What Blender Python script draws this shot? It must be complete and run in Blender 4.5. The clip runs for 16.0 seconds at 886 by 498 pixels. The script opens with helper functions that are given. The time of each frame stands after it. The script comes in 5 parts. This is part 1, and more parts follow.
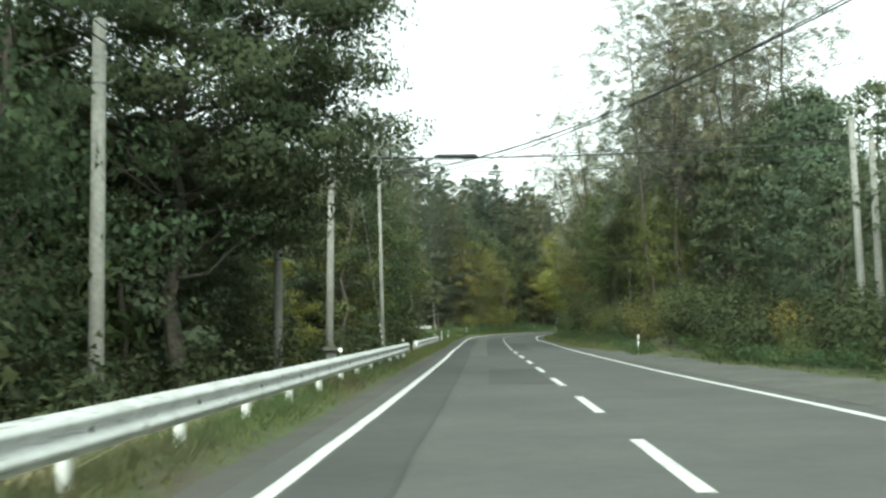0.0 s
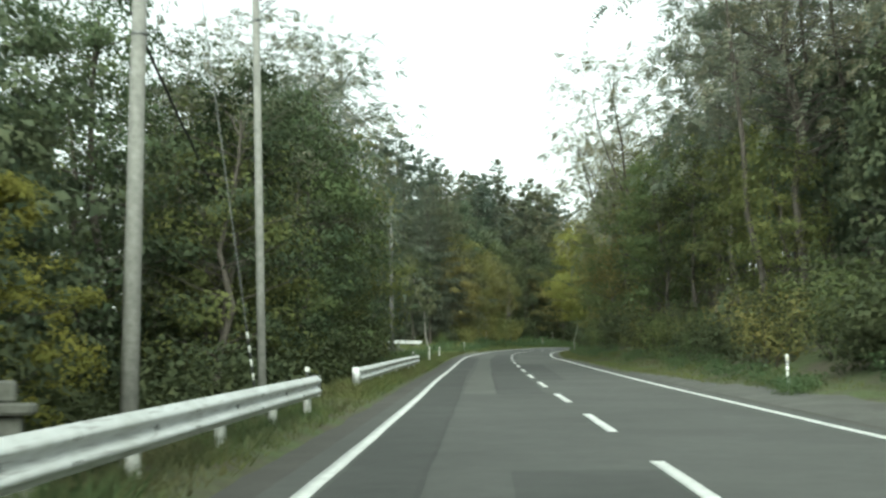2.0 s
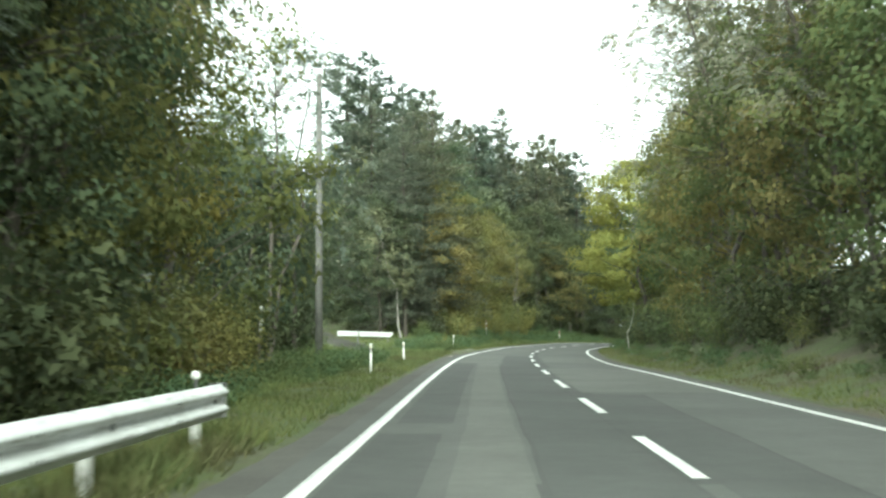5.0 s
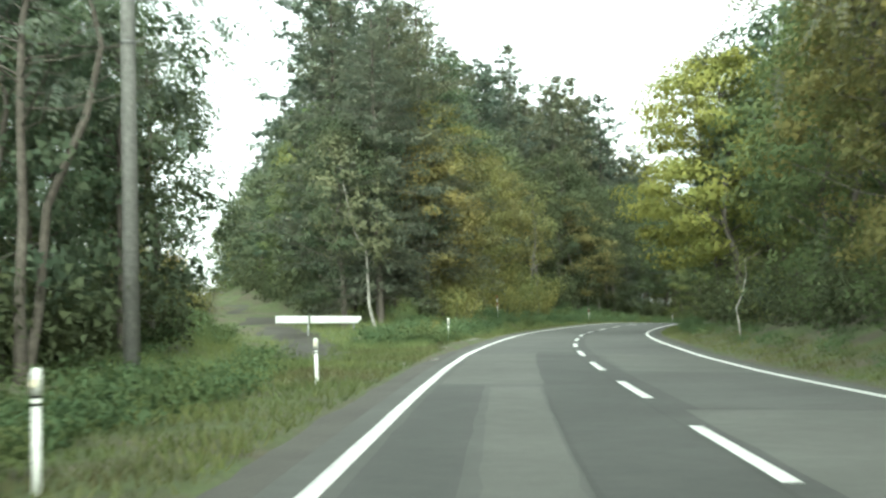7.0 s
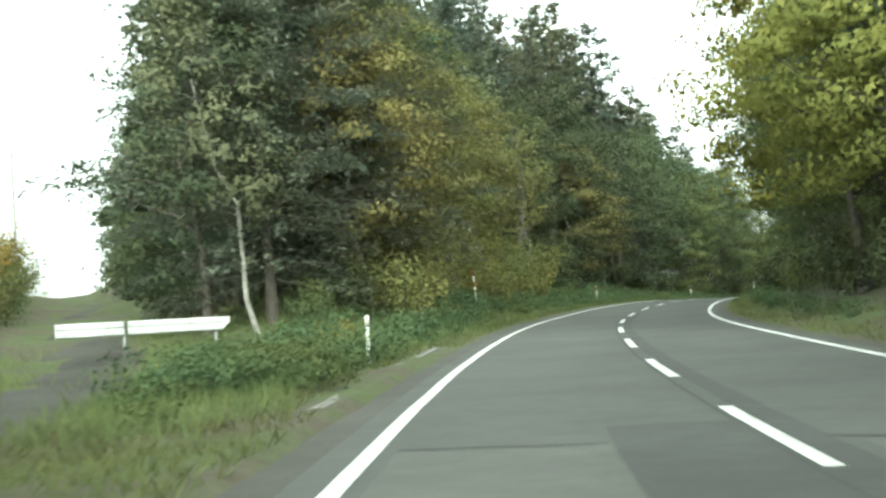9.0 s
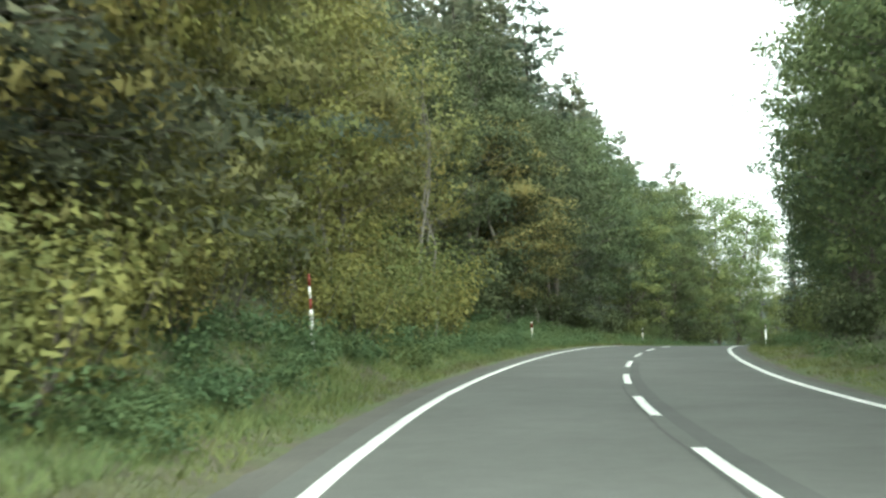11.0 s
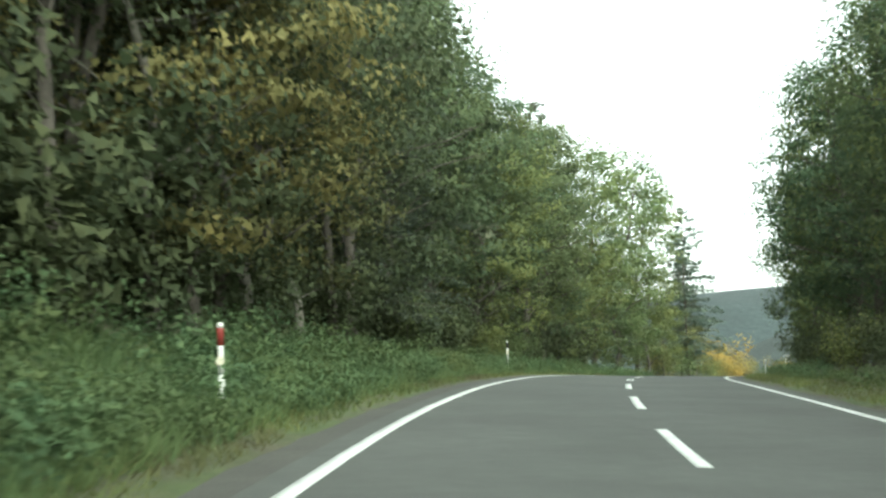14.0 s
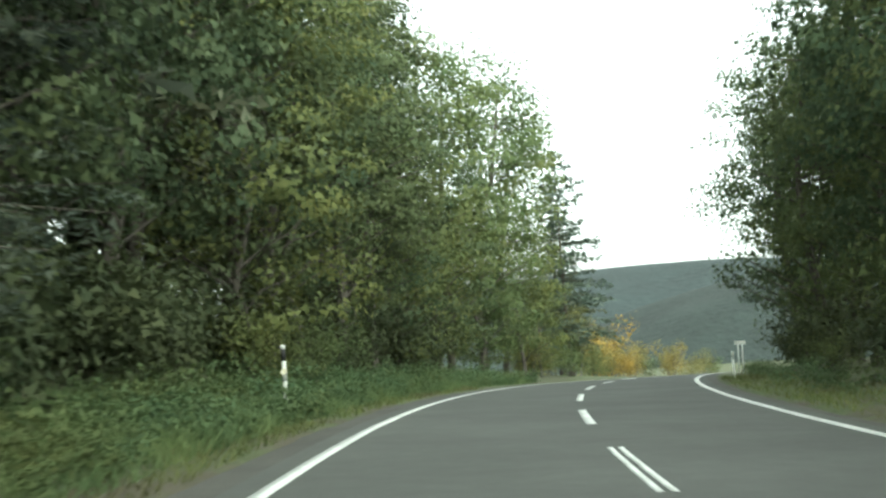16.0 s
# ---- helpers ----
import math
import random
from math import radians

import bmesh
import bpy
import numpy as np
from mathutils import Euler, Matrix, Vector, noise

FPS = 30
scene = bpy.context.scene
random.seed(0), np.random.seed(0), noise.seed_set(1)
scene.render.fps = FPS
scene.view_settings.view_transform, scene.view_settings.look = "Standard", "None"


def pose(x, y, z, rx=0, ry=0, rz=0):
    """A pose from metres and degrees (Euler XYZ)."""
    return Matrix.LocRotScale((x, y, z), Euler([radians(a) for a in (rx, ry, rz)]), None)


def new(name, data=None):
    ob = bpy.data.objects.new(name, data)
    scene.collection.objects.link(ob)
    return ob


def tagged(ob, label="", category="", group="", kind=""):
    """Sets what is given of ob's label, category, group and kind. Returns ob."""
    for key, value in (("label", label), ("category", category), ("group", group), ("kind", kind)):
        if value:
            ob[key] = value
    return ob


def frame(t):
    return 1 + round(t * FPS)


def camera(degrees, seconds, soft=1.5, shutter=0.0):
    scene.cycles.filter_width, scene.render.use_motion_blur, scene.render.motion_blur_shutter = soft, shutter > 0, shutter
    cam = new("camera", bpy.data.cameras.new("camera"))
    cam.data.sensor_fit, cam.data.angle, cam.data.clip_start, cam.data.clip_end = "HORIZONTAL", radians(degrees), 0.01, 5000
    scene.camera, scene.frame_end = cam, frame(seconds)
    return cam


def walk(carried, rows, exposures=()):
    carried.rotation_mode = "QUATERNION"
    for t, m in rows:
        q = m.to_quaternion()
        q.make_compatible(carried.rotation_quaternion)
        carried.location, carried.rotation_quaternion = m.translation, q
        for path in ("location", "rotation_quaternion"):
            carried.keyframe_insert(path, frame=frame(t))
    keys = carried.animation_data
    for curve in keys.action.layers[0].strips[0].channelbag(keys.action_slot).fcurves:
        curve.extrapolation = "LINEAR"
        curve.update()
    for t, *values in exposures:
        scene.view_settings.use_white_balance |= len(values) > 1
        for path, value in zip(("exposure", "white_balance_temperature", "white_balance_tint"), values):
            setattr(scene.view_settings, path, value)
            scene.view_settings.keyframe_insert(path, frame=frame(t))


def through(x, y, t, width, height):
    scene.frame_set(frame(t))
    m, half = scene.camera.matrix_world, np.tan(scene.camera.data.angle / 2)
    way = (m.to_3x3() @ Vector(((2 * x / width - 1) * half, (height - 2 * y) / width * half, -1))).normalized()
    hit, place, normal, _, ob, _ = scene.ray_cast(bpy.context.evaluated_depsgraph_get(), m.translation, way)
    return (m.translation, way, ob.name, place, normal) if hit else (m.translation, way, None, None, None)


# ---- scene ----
# The camera rides in a car on the left lane of a two-lane forest road.
cam = camera(37.0, 16.0, soft=2.5, shutter=0.3)
PATH = [
    (0, -1.748, -0.026, 1.311, -0.765, 5.413, 0.823),
    (0.5, -1.660, 7.554, 1.561, -0.598, 5.524, 0.642),
    (1, -1.538, 15.156, 1.819, -0.587, 5.603, 0.118),
    (1.5, -1.393, 22.794, 2.074, -0.848, 5.894, 1.067),
    (2, -1.308, 30.514, 2.331, -0.784, 6.078, 0.962),
    (2.5, -1.225, 38.294, 2.590, -0.779, 6.144, 1.245),
    (3, -1.201, 46.109, 2.856, -0.755, 6.128, 1.034),
    (5.5, -0.492, 86.197, 4.259, -0.640, 5.592, 0.485),
    (6, -0.369, 94.297, 4.550, -0.876, 5.421, 1.519),
    (6.5, -0.259, 102.391, 4.856, -1.023, 5.380, 1.886),
    (7, -0.156, 110.444, 5.173, -1.055, 5.015, 1.910),
    (7.5, -0.042, 118.439, 5.496, -1.183, 4.661, 2.111),
    (8, 0.115, 126.197, 5.802, -1.493, 4.378, 3.431),
    (8.5, 0.355, 133.578, 6.085, -1.549, 4.184, 3.521),
    (9, 0.696, 140.876, 6.361, -0.322, 4.364, 4.806),
    (9.5, 1.109, 148.286, 6.627, 0.491, 4.790, 4.978),
    (12, 4.734, 186.788, 8.044, 5.831, 5.898, 2.109),
    (12.5, 5.954, 194.354, 8.326, 7.415, 5.980, 3.597),
    (13, 7.354, 201.953, 8.611, 8.924, 5.933, 3.861),
    (13.5, 8.924, 209.584, 8.909, 10.756, 5.654, 3.395),
    (14, 10.673, 217.221, 9.209, 11.737, 5.446, 1.728),
    (14.5, 12.644, 224.854, 9.489, 12.797, 5.462, 2.511),
    (15, 14.837, 232.445, 9.739, 14.467, 5.417, 3.064),
    (15.5, 17.245, 239.983, 9.951, 16.825, 4.912, 3.528),
    (16, 19.795, 247.460, 10.112, 18.588, 4.707, 4.263),
]
walk(cam, [(t, pose(x, y, z, 90 + pitch, roll, -yaw)) for t, x, y, z, yaw, pitch, roll in PATH],
     exposures=[(0.0, 1.2, 6350, -10), (3.0, 1.15, 6350, -10), (5.5, 1.9, 6350, -10), (6.5, 1.86, 6350, -10), (7.5, 1.88, 6350, -10), (9.0, 1.75, 6350, -10), (12.5, 2.0, 6350, -10), (16.0, 1.62, 6350, -10)])

# Overcast daylight: a pale sky and a very soft, weak sun.
sky_world = bpy.data.worlds.new("overcast_sky")
scene.world = sky_world
sky_world.use_nodes = True
wn, wl = sky_world.node_tree.nodes, sky_world.node_tree.links
wn.clear()
sky = wn.new("ShaderNodeTexSky")
sky.sky_type = "NISHITA"
sky.sun_disc = False
sky.sun_elevation, sky.sun_rotation = radians(36), radians(200)
sky.air_density, sky.dust_density, sky.ozone_density = 1.0, 3.0, 1.0
pale = wn.new("ShaderNodeHueSaturation")
pale.inputs["Saturation"].default_value = 0.12
background = wn.new("ShaderNodeBackground")
background.inputs["Strength"].default_value = 0.15
world_out = wn.new("ShaderNodeOutputWorld")
wl.new(sky.outputs["Color"], pale.inputs["Color"])
wl.new(pale.outputs["Color"], background.inputs["Color"])
wl.new(background.outputs["Background"], world_out.inputs["Surface"])
sun_data = bpy.data.lights.new("sun", "SUN")
sun_data.energy, sun_data.angle, sun_data.color = 1.3, radians(25), (1.0, 0.97, 0.92)
sun = new("sun", sun_data)
sun.matrix_world = pose(0, 0, 60, 54, 0, 200 - 180)


# ---- materials ----
def material(name, rough=0.8, metal=0.0):
    m = bpy.data.materials.new(name)
    m.use_nodes = True
    n, l = m.node_tree.nodes, m.node_tree.links
    b = n["Principled BSDF"]
    b.inputs["Roughness"].default_value = rough
    b.inputs["Metallic"].default_value = metal
    return m, n, l, b


def noise_node(n, l, scale, detail=4.0, rough=0.6, coords="Object"):
    c = n.new("ShaderNodeTexCoord")
    t = n.new("ShaderNodeTexNoise")
    t.inputs["Scale"].default_value, t.inputs["Detail"].default_value = scale, detail
    t.inputs["Roughness"].default_value = rough
    l.new(c.outputs[coords], t.inputs["Vector"])
    return t


def ramp(n, l, source, stops):
    r = n.new("ShaderNodeValToRGB")
    e = r.color_ramp.elements
    while len(e) < len(stops):
        e.new(0.5)
    for i, (p, c) in enumerate(stops):
        e[i].position, e[i].color = p, (*c, 1)
    l.new(source, r.inputs["Fac"])
    return r


def mix(n, l, a, b, fac, mode="MIX"):
    x = n.new("ShaderNodeMix")
    x.data_type, x.blend_type = "RGBA", mode
    for socket, v in ((x.inputs[0], fac), (x.inputs[6], a), (x.inputs[7], b)):
        if isinstance(v, (int, float)):
            socket.default_value = v
        elif isinstance(v, tuple):
            socket.default_value = (*v, 1)
        else:
            l.new(v, socket)
    return x.outputs[2]


def bump(n, l, b, height, strength, distance=0.02):
    u = n.new("ShaderNodeBump")
    u.inputs["Strength"].default_value, u.inputs["Distance"].default_value = strength, distance
    l.new(height, u.inputs["Height"])
    l.new(u.outputs["Normal"], b.inputs["Normal"])


def two_scale(name, low, high, fine, coarse, rough=0.85, metal=0.0, rise=0.3, distance=0.02, stain=None):
    """A surface with fine grain between two colours, and large soft stains."""
    m, n, l, b = material(name, rough, metal)
    t1 = noise_node(n, l, fine, 6)
    t2 = noise_node(n, l, coarse, 3)
    c1 = ramp(n, l, t1.outputs["Fac"], [(0.3, low), (0.72, high)])
    c2 = ramp(n, l, t2.outputs["Fac"], [(0.35, (0.72, 0.72, 0.72)), (0.68, stain or (1.15, 1.15, 1.15))])
    l.new(mix(n, l, c1.outputs["Color"], c2.outputs["Color"], 0.8, "MULTIPLY"), b.inputs["Base Color"])
    bump(n, l, b, t1.outputs["Fac"], rise, distance)
    return m


def leaf_material(name, shades, rough=0.75, through=0.3, dry=None):
    """Leaves: every leaf takes its own shade, every plant its own cast, and light comes through."""
    m, n, l, b = material(name, rough)
    g = n.new("ShaderNodeNewGeometry")
    o = n.new("ShaderNodeObjectInfo")
    mean = [sum(c[k] for c in shades) / len(shades) for k in range(3)]
    even = [[0.5 * c[k] + 0.5 * mean[k] for k in range(3)] for c in shades]
    stops = [(i / (len(shades) - 1), (1.56 * c[0], 1.46 * c[1], 1.68 * c[2])) for i, c in enumerate(even)]
    c1 = ramp(n, l, g.outputs["Random Per Island"], stops)
    c2 = ramp(n, l, o.outputs["Random"], [(0.0, (0.8, 0.9, 0.92)), (0.5, (1.0, 1.0, 1.0)), (1.0, (1.18, 1.07, 0.9))])
    t = noise_node(n, l, 0.7, 2)
    c3 = ramp(n, l, t.outputs["Fac"], [(0.33, (0.8, 0.87, 0.87)), (0.67, (1.18, 1.12, 0.99))])
    col = mix(n, l, mix(n, l, c1.outputs["Color"], c2.outputs["Color"], 1.0, "MULTIPLY"), c3.outputs["Color"], 1.0, "MULTIPLY")
    if dry:
        t4 = noise_node(n, l, 0.22, 4, 0.65)
        where = ramp(n, l, t4.outputs["Fac"], [(0.47, (0, 0, 0)), (0.66, (1, 1, 1))])
        col = mix(n, l, col, dry, where.outputs["Color"])
    l.new(col, b.inputs["Base Color"])
    b.inputs["Specular IOR Level"].default_value = 0.25
    tr = n.new("ShaderNodeBsdfTranslucent")
    l.new(col, tr.inputs["Color"])
    mx = n.new("ShaderNodeMixShader")
    mx.inputs["Fac"].default_value = through
    l.new(b.outputs["BSDF"], mx.inputs[1])
    l.new(tr.outputs["BSDF"], mx.inputs[2])
    l.new(mx.outputs["Shader"], n["Material Output"].inputs["Surface"])
    return m


def asphalt(name, low, high, stain):
    m, n, l, b = material(name, 0.85)
    t1 = noise_node(n, l, 45, 8, 0.75)
    t2 = noise_node(n, l, 0.35, 5, 0.6)
    t3 = noise_node(n, l, 3.0, 4, 0.6)
    c1 = ramp(n, l, t1.outputs["Fac"], [(0.3, low), (0.7, high)])
    c2 = ramp(n, l, t2.outputs["Fac"], [(0.35, stain), (0.65, (1.1, 1.1, 1.1))])
    c3 = ramp(n, l, t3.outputs["Fac"], [(0.3, (0.9, 0.9, 0.9)), (0.7, (1.06, 1.06, 1.06))])
    col = mix(n, l, mix(n, l, c1.outputs["Color"], c2.outputs["Color"], 1.0, "MULTIPLY"), c3.outputs["Color"], 1.0, "MULTIPLY")
    l.new(col, b.inputs["Base Color"])
    b.inputs["Specular IOR Level"].default_value = 0.3
    bump(n, l, b, t1.outputs["Fac"], 0.35, 0.004)
    return m


M_ASPHALT = asphalt("asphalt", (0.072, 0.075, 0.07), (0.105, 0.108, 0.1), (0.86, 0.86, 0.86))
M_PATCH_DARK = asphalt("asphalt_patch_dark", (0.055, 0.058, 0.055), (0.08, 0.083, 0.078), (0.85, 0.85, 0.85))
M_PATCH_PALE = asphalt("asphalt_patch_pale", (0.085, 0.088, 0.08), (0.125, 0.128, 0.116), (0.88, 0.88, 0.88))
M_OLD_ASPHALT = asphalt("old_asphalt", (0.042, 0.042, 0.037), (0.085, 0.08, 0.07), (0.6, 0.6, 0.52))
M_SHOULDER = two_scale("shoulder_gravel", (0.05, 0.05, 0.043), (0.095, 0.09, 0.08), 30, 0.6, 0.95, 0, 0.5, 0.01)
M_GRAVEL = two_scale("lay_by_gravel", (0.07, 0.072, 0.064), (0.115, 0.115, 0.102), 22, 0.7, 0.95, 0, 0.5, 0.012)
M_LINE = two_scale("road_paint", (0.62, 0.64, 0.62), (0.82, 0.83, 0.8), 14, 1.5, 0.6, 0, 0.15, 0.003, (1.05, 1.05, 1.05))
M_POST_WHITE = two_scale("post_paint", (0.62, 0.64, 0.6), (0.8, 0.8, 0.76), 12, 2, 0.5, 0, 0.05, 0.002)
M_RED = two_scale("red_paint", (0.16, 0.022, 0.018), (0.24, 0.034, 0.026), 14, 2, 0.5, 0, 0.05, 0.002)
M_BLACK = two_scale("black_paint", (0.012, 0.012, 0.012), (0.03, 0.03, 0.03), 14, 2, 0.5, 0, 0.05, 0.002)
M_REFLECTOR = two_scale("reflector", (0.55, 0.5, 0.35), (0.75, 0.72, 0.6), 30, 6, 0.2, 0, 0.05, 0.001)
M_CONCRETE = two_scale("pole_concrete", (0.2, 0.2, 0.18), (0.32, 0.315, 0.29), 10, 0.8, 0.9, 0, 0.2, 0.004)
M_POLE_DARK = two_scale("pole_weathered", (0.1, 0.1, 0.092), (0.18, 0.178, 0.165), 10, 0.8, 0.9, 0, 0.2, 0.004)
M_STEEL = two_scale("dull_steel", (0.16, 0.165, 0.16), (0.26, 0.265, 0.26), 14, 1.5, 0.45, 0.7, 0.1, 0.002)
M_CABLE = two_scale("black_cable", (0.012, 0.012, 0.012), (0.025, 0.025, 0.025), 20, 2, 0.6)
M_BARK = two_scale("bark", (0.05, 0.042, 0.034), (0.13, 0.115, 0.095), 7, 0.7, 0.95, 0, 0.7, 0.03)
M_BARK_PALE = two_scale("bark_pale", (0.11, 0.1, 0.082), (0.21, 0.195, 0.165), 8, 0.8, 0.9, 0, 0.5, 0.02)
M_BIRCH = two_scale("birch_bark", (0.16, 0.15, 0.13), (0.42, 0.41, 0.37), 5, 1.4, 0.8, 0, 0.3, 0.01)
M_STONE = two_scale("mossy_stone", (0.12, 0.125, 0.1), (0.26, 0.26, 0.23), 9, 1.2, 0.95, 0, 0.5, 0.02)
M_KERB = two_scale("kerb_concrete", (0.13, 0.13, 0.115), (0.25, 0.245, 0.22), 16, 1, 0.95, 0, 0.3, 0.004)

L_DARK = leaf_material("leaf_dark", [(0.05, 0.075, 0.036), (0.066, 0.094, 0.045), (0.086, 0.115, 0.058)], 0.75, 0.45)
L_MID = leaf_material("leaf_mid", [(0.066, 0.092, 0.036), (0.09, 0.118, 0.045), (0.12, 0.145, 0.058)], 0.75, 0.45)
L_OLIVE = leaf_material("leaf_olive", [(0.084, 0.094, 0.034), (0.116, 0.123, 0.043), (0.155, 0.153, 0.057)], 0.75, 0.45)
L_YELLOW = leaf_material("leaf_yellow", [(0.112, 0.134, 0.036), (0.152, 0.17, 0.043), (0.2, 0.208, 0.056)], 0.75, 0.45)
L_GOLD = leaf_material("leaf_gold", [(0.15, 0.125, 0.036), (0.2, 0.158, 0.042), (0.25, 0.195, 0.055)], 0.75, 0.45)
L_LIME = leaf_material("leaf_lime", [(0.1, 0.116, 0.039), (0.133, 0.146, 0.048), (0.172, 0.174, 0.061)], 0.75, 0.5)
# leaf_dark made lighter and greyer: distance haze is put into the crowns' colour
L_WOOD_HAZED = leaf_material("leaf_woodland", [(0.06, 0.082, 0.046), (0.076, 0.101, 0.057), (0.096, 0.122, 0.071)], 0.75, 0.45)
L_DEEP = leaf_material("leaf_deep", [(0.034, 0.047, 0.022), (0.044, 0.059, 0.028), (0.055, 0.071, 0.034)], 0.75, 0.4)
L_AMBER = leaf_material("leaf_amber", [(0.096, 0.104, 0.043), (0.125, 0.129, 0.052), (0.159, 0.156, 0.065)], 0.75, 0.45)
L_BIRCH = leaf_material("leaf_birch", [(0.082, 0.098, 0.05), (0.108, 0.12, 0.062), (0.14, 0.146, 0.08)], 0.75, 0.45)
L_GREY = leaf_material("leaf_grey_green", [(0.075, 0.09, 0.06), (0.11, 0.125, 0.085), (0.16, 0.17, 0.12)], 0.75, 0.35)
# grey-green needles, paled further so the colour also carries distance haze
L_CONIFER_HAZED = leaf_material("needles", [(0.072, 0.092, 0.062), (0.092, 0.114, 0.077), (0.118, 0.139, 0.096)], 0.75, 0.45)
L_FRESH = leaf_material("leaf_fresh", [(0.06, 0.094, 0.04), (0.08, 0.118, 0.05), (0.102, 0.14, 0.063)], 0.75, 0.45, (0.118, 0.138, 0.05))
L_GRASS = leaf_material("grass_blades", [(0.054, 0.086, 0.032), (0.076, 0.11, 0.041), (0.11, 0.122, 0.055)], 0.8, 0.4, (0.12, 0.108, 0.06))
L_TALL = leaf_material("tall_grass_blades", [(0.075, 0.115, 0.045), (0.1, 0.145, 0.056), (0.135, 0.165, 0.07)], 0.8, 0.5)
L_STRAW = leaf_material("dry_straw", [(0.18, 0.165, 0.09), (0.26, 0.23, 0.13), (0.36, 0.32, 0.2)], 0.8, 0.35)


def worn_paint():
    """White rail paint with grey scuffs drawn out along the rail, grime and small rust spots."""
    m, n, l, b = material("rail_paint", 0.45)
    t1, t2 = noise_node(n, l, 9, 6), noise_node(n, l, 1.1, 4)
    c = n.new("ShaderNodeTexCoord")
    squash = n.new("ShaderNodeMapping")
    squash.inputs["Scale"].default_value = (14, 1.2, 22)
    l.new(c.outputs["Object"], squash.inputs["Vector"])
    scuff = n.new("ShaderNodeTexNoise")
    scuff.inputs["Scale"].default_value, scuff.inputs["Detail"].default_value = 1.6, 6
    l.new(squash.outputs["Vector"], scuff.inputs["Vector"])
    paint = ramp(n, l, t1.outputs["Fac"], [(0.3, (0.56, 0.58, 0.58)), (0.7, (0.74, 0.76, 0.76))])
    grime = ramp(n, l, t2.outputs["Fac"], [(0.35, (0.78, 0.78, 0.75)), (0.65, (1.05, 1.05, 1.05))])
    where = ramp(n, l, scuff.outputs["Fac"], [(0.56, (0, 0, 0)), (0.68, (1, 1, 1))])
    spots = noise_node(n, l, 26, 3)
    rust = ramp(n, l, spots.outputs["Fac"], [(0.68, (0, 0, 0)), (0.74, (1, 1, 1))])
    col = mix(n, l, paint.outputs["Color"], grime.outputs["Color"], 0.9, "MULTIPLY")
    col = mix(n, l, col, (0.36, 0.36, 0.35), where.outputs["Color"])
    col = mix(n, l, col, (0.22, 0.16, 0.11), rust.outputs["Color"])
    l.new(col, b.inputs["Base Color"])
    bump(n, l, b, t1.outputs["Fac"], 0.1, 0.004)
    return m


M_RAIL = worn_paint()


def ground_material():
    """Rough grass with bare soil and leaf litter in patches."""
    m, n, l, b = material("ground", 0.95)
    t1, t2, t3 = noise_node(n, l, 9, 8, 0.7), noise_node(n, l, 0.5, 5, 0.6), noise_node(n, l, 2.2, 5, 0.65)
    grass = ramp(n, l, t1.outputs["Fac"], [(0.3, (0.05, 0.072, 0.026)), (0.7, (0.1, 0.125, 0.045))])
    soil = ramp(n, l, t1.outputs["Fac"], [(0.3, (0.06, 0.055, 0.035)), (0.7, (0.115, 0.1, 0.066))])
    where = ramp(n, l, t2.outputs["Fac"], [(0.42, (0, 0, 0)), (0.62, (1, 1, 1))])
    tone = ramp(n, l, t3.outputs["Fac"], [(0.3, (0.75, 0.75, 0.75)), (0.7, (1.15, 1.15, 1.15))])
    col = mix(n, l, mix(n, l, grass.outputs["Color"], soil.outputs["Color"], where.outputs["Color"]), tone.outputs["Color"], 1.0, "MULTIPLY")
    l.new(col, b.inputs["Base Color"])
    bump(n, l, b, t1.outputs["Fac"], 0.8, 0.05)
    return m


M_GROUND = ground_material()

# ---- the road's line, every 10 m from 20 m behind the start ----
HEAD = [
    -0.49, 0.07, 0.63, 1.19, 1.3, 1.09, 1, 0.98, 0.91, 0.63, 0.96, 1.19, 1.09, 1.25, 1.54, 1.88, 2.27, 2.84,
    3.87, 5.47, 6.44, 8.28, 10.51, 12.49, 14.17, 15.72, 17.82, 19.1, 20.28, 22.14, 24.37, 26.83, 29.36, 31.89,
    34.42, 36.96, 39.5, 42.04, 44.58, 47.12, 49.67,
]
GRADE = [
    1.91, 1.93, 1.94, 1.96, 1.86, 1.79, 1.9, 1.93, 1.96, 2.07, 2.07, 2.05, 2.16, 2.25, 2.16, 2.03, 2.06, 2.18,
    2.17, 2.13, 2.12, 2.08, 2.11, 2.28, 2.05, 1.78, 1.43, 0.9, 0.41, 0.09, -0.2, -0.52, -0.83, -1.1, -1.36,
    -1.59, -1.8, -2, -2.19, -2.37, -2.55,
]
BANK = [
    0.22, -0.04, -0.31, -0.59, -0.45, 0.02, 0.38, 0.52, 0.53, 0.52, 0.48, 0.39, 0.42, 0.59, 1.04, 1.64, 2.32,
    2.18, 1.29, 1.18, 1.48, 1.86, 2.11, 2.01, 2.05, 2.33, 2.61, 2.84, 2.77, 2.8, 2.54, 2.05, 1.46, 0.96, 0.56,
    0.26, 0.04, -0.12, -0.23, -0.32, -0.41,
]
HALF, PHASE = 3.544, 0.503
S_MIN, S_MAX = -900, 2200
_st = np.arange(S_MIN, S_MAX + 1.0)
_knots = -20 + 10.0 * np.arange(len(HEAD))
_h = np.radians(np.interp(_st, _knots, HEAD))
_g = np.radians(np.interp(_st, [*_knots, 480, 900], [*GRADE, -2.0, 0]))
_b = np.radians(np.interp(_st, _knots, BANK))
_hm, _gm = (_h[1:] + _h[:-1]) / 2, (_g[1:] + _g[:-1]) / 2
_cx = np.concatenate([[0], np.cumsum(np.sin(_hm) * np.cos(_gm))])
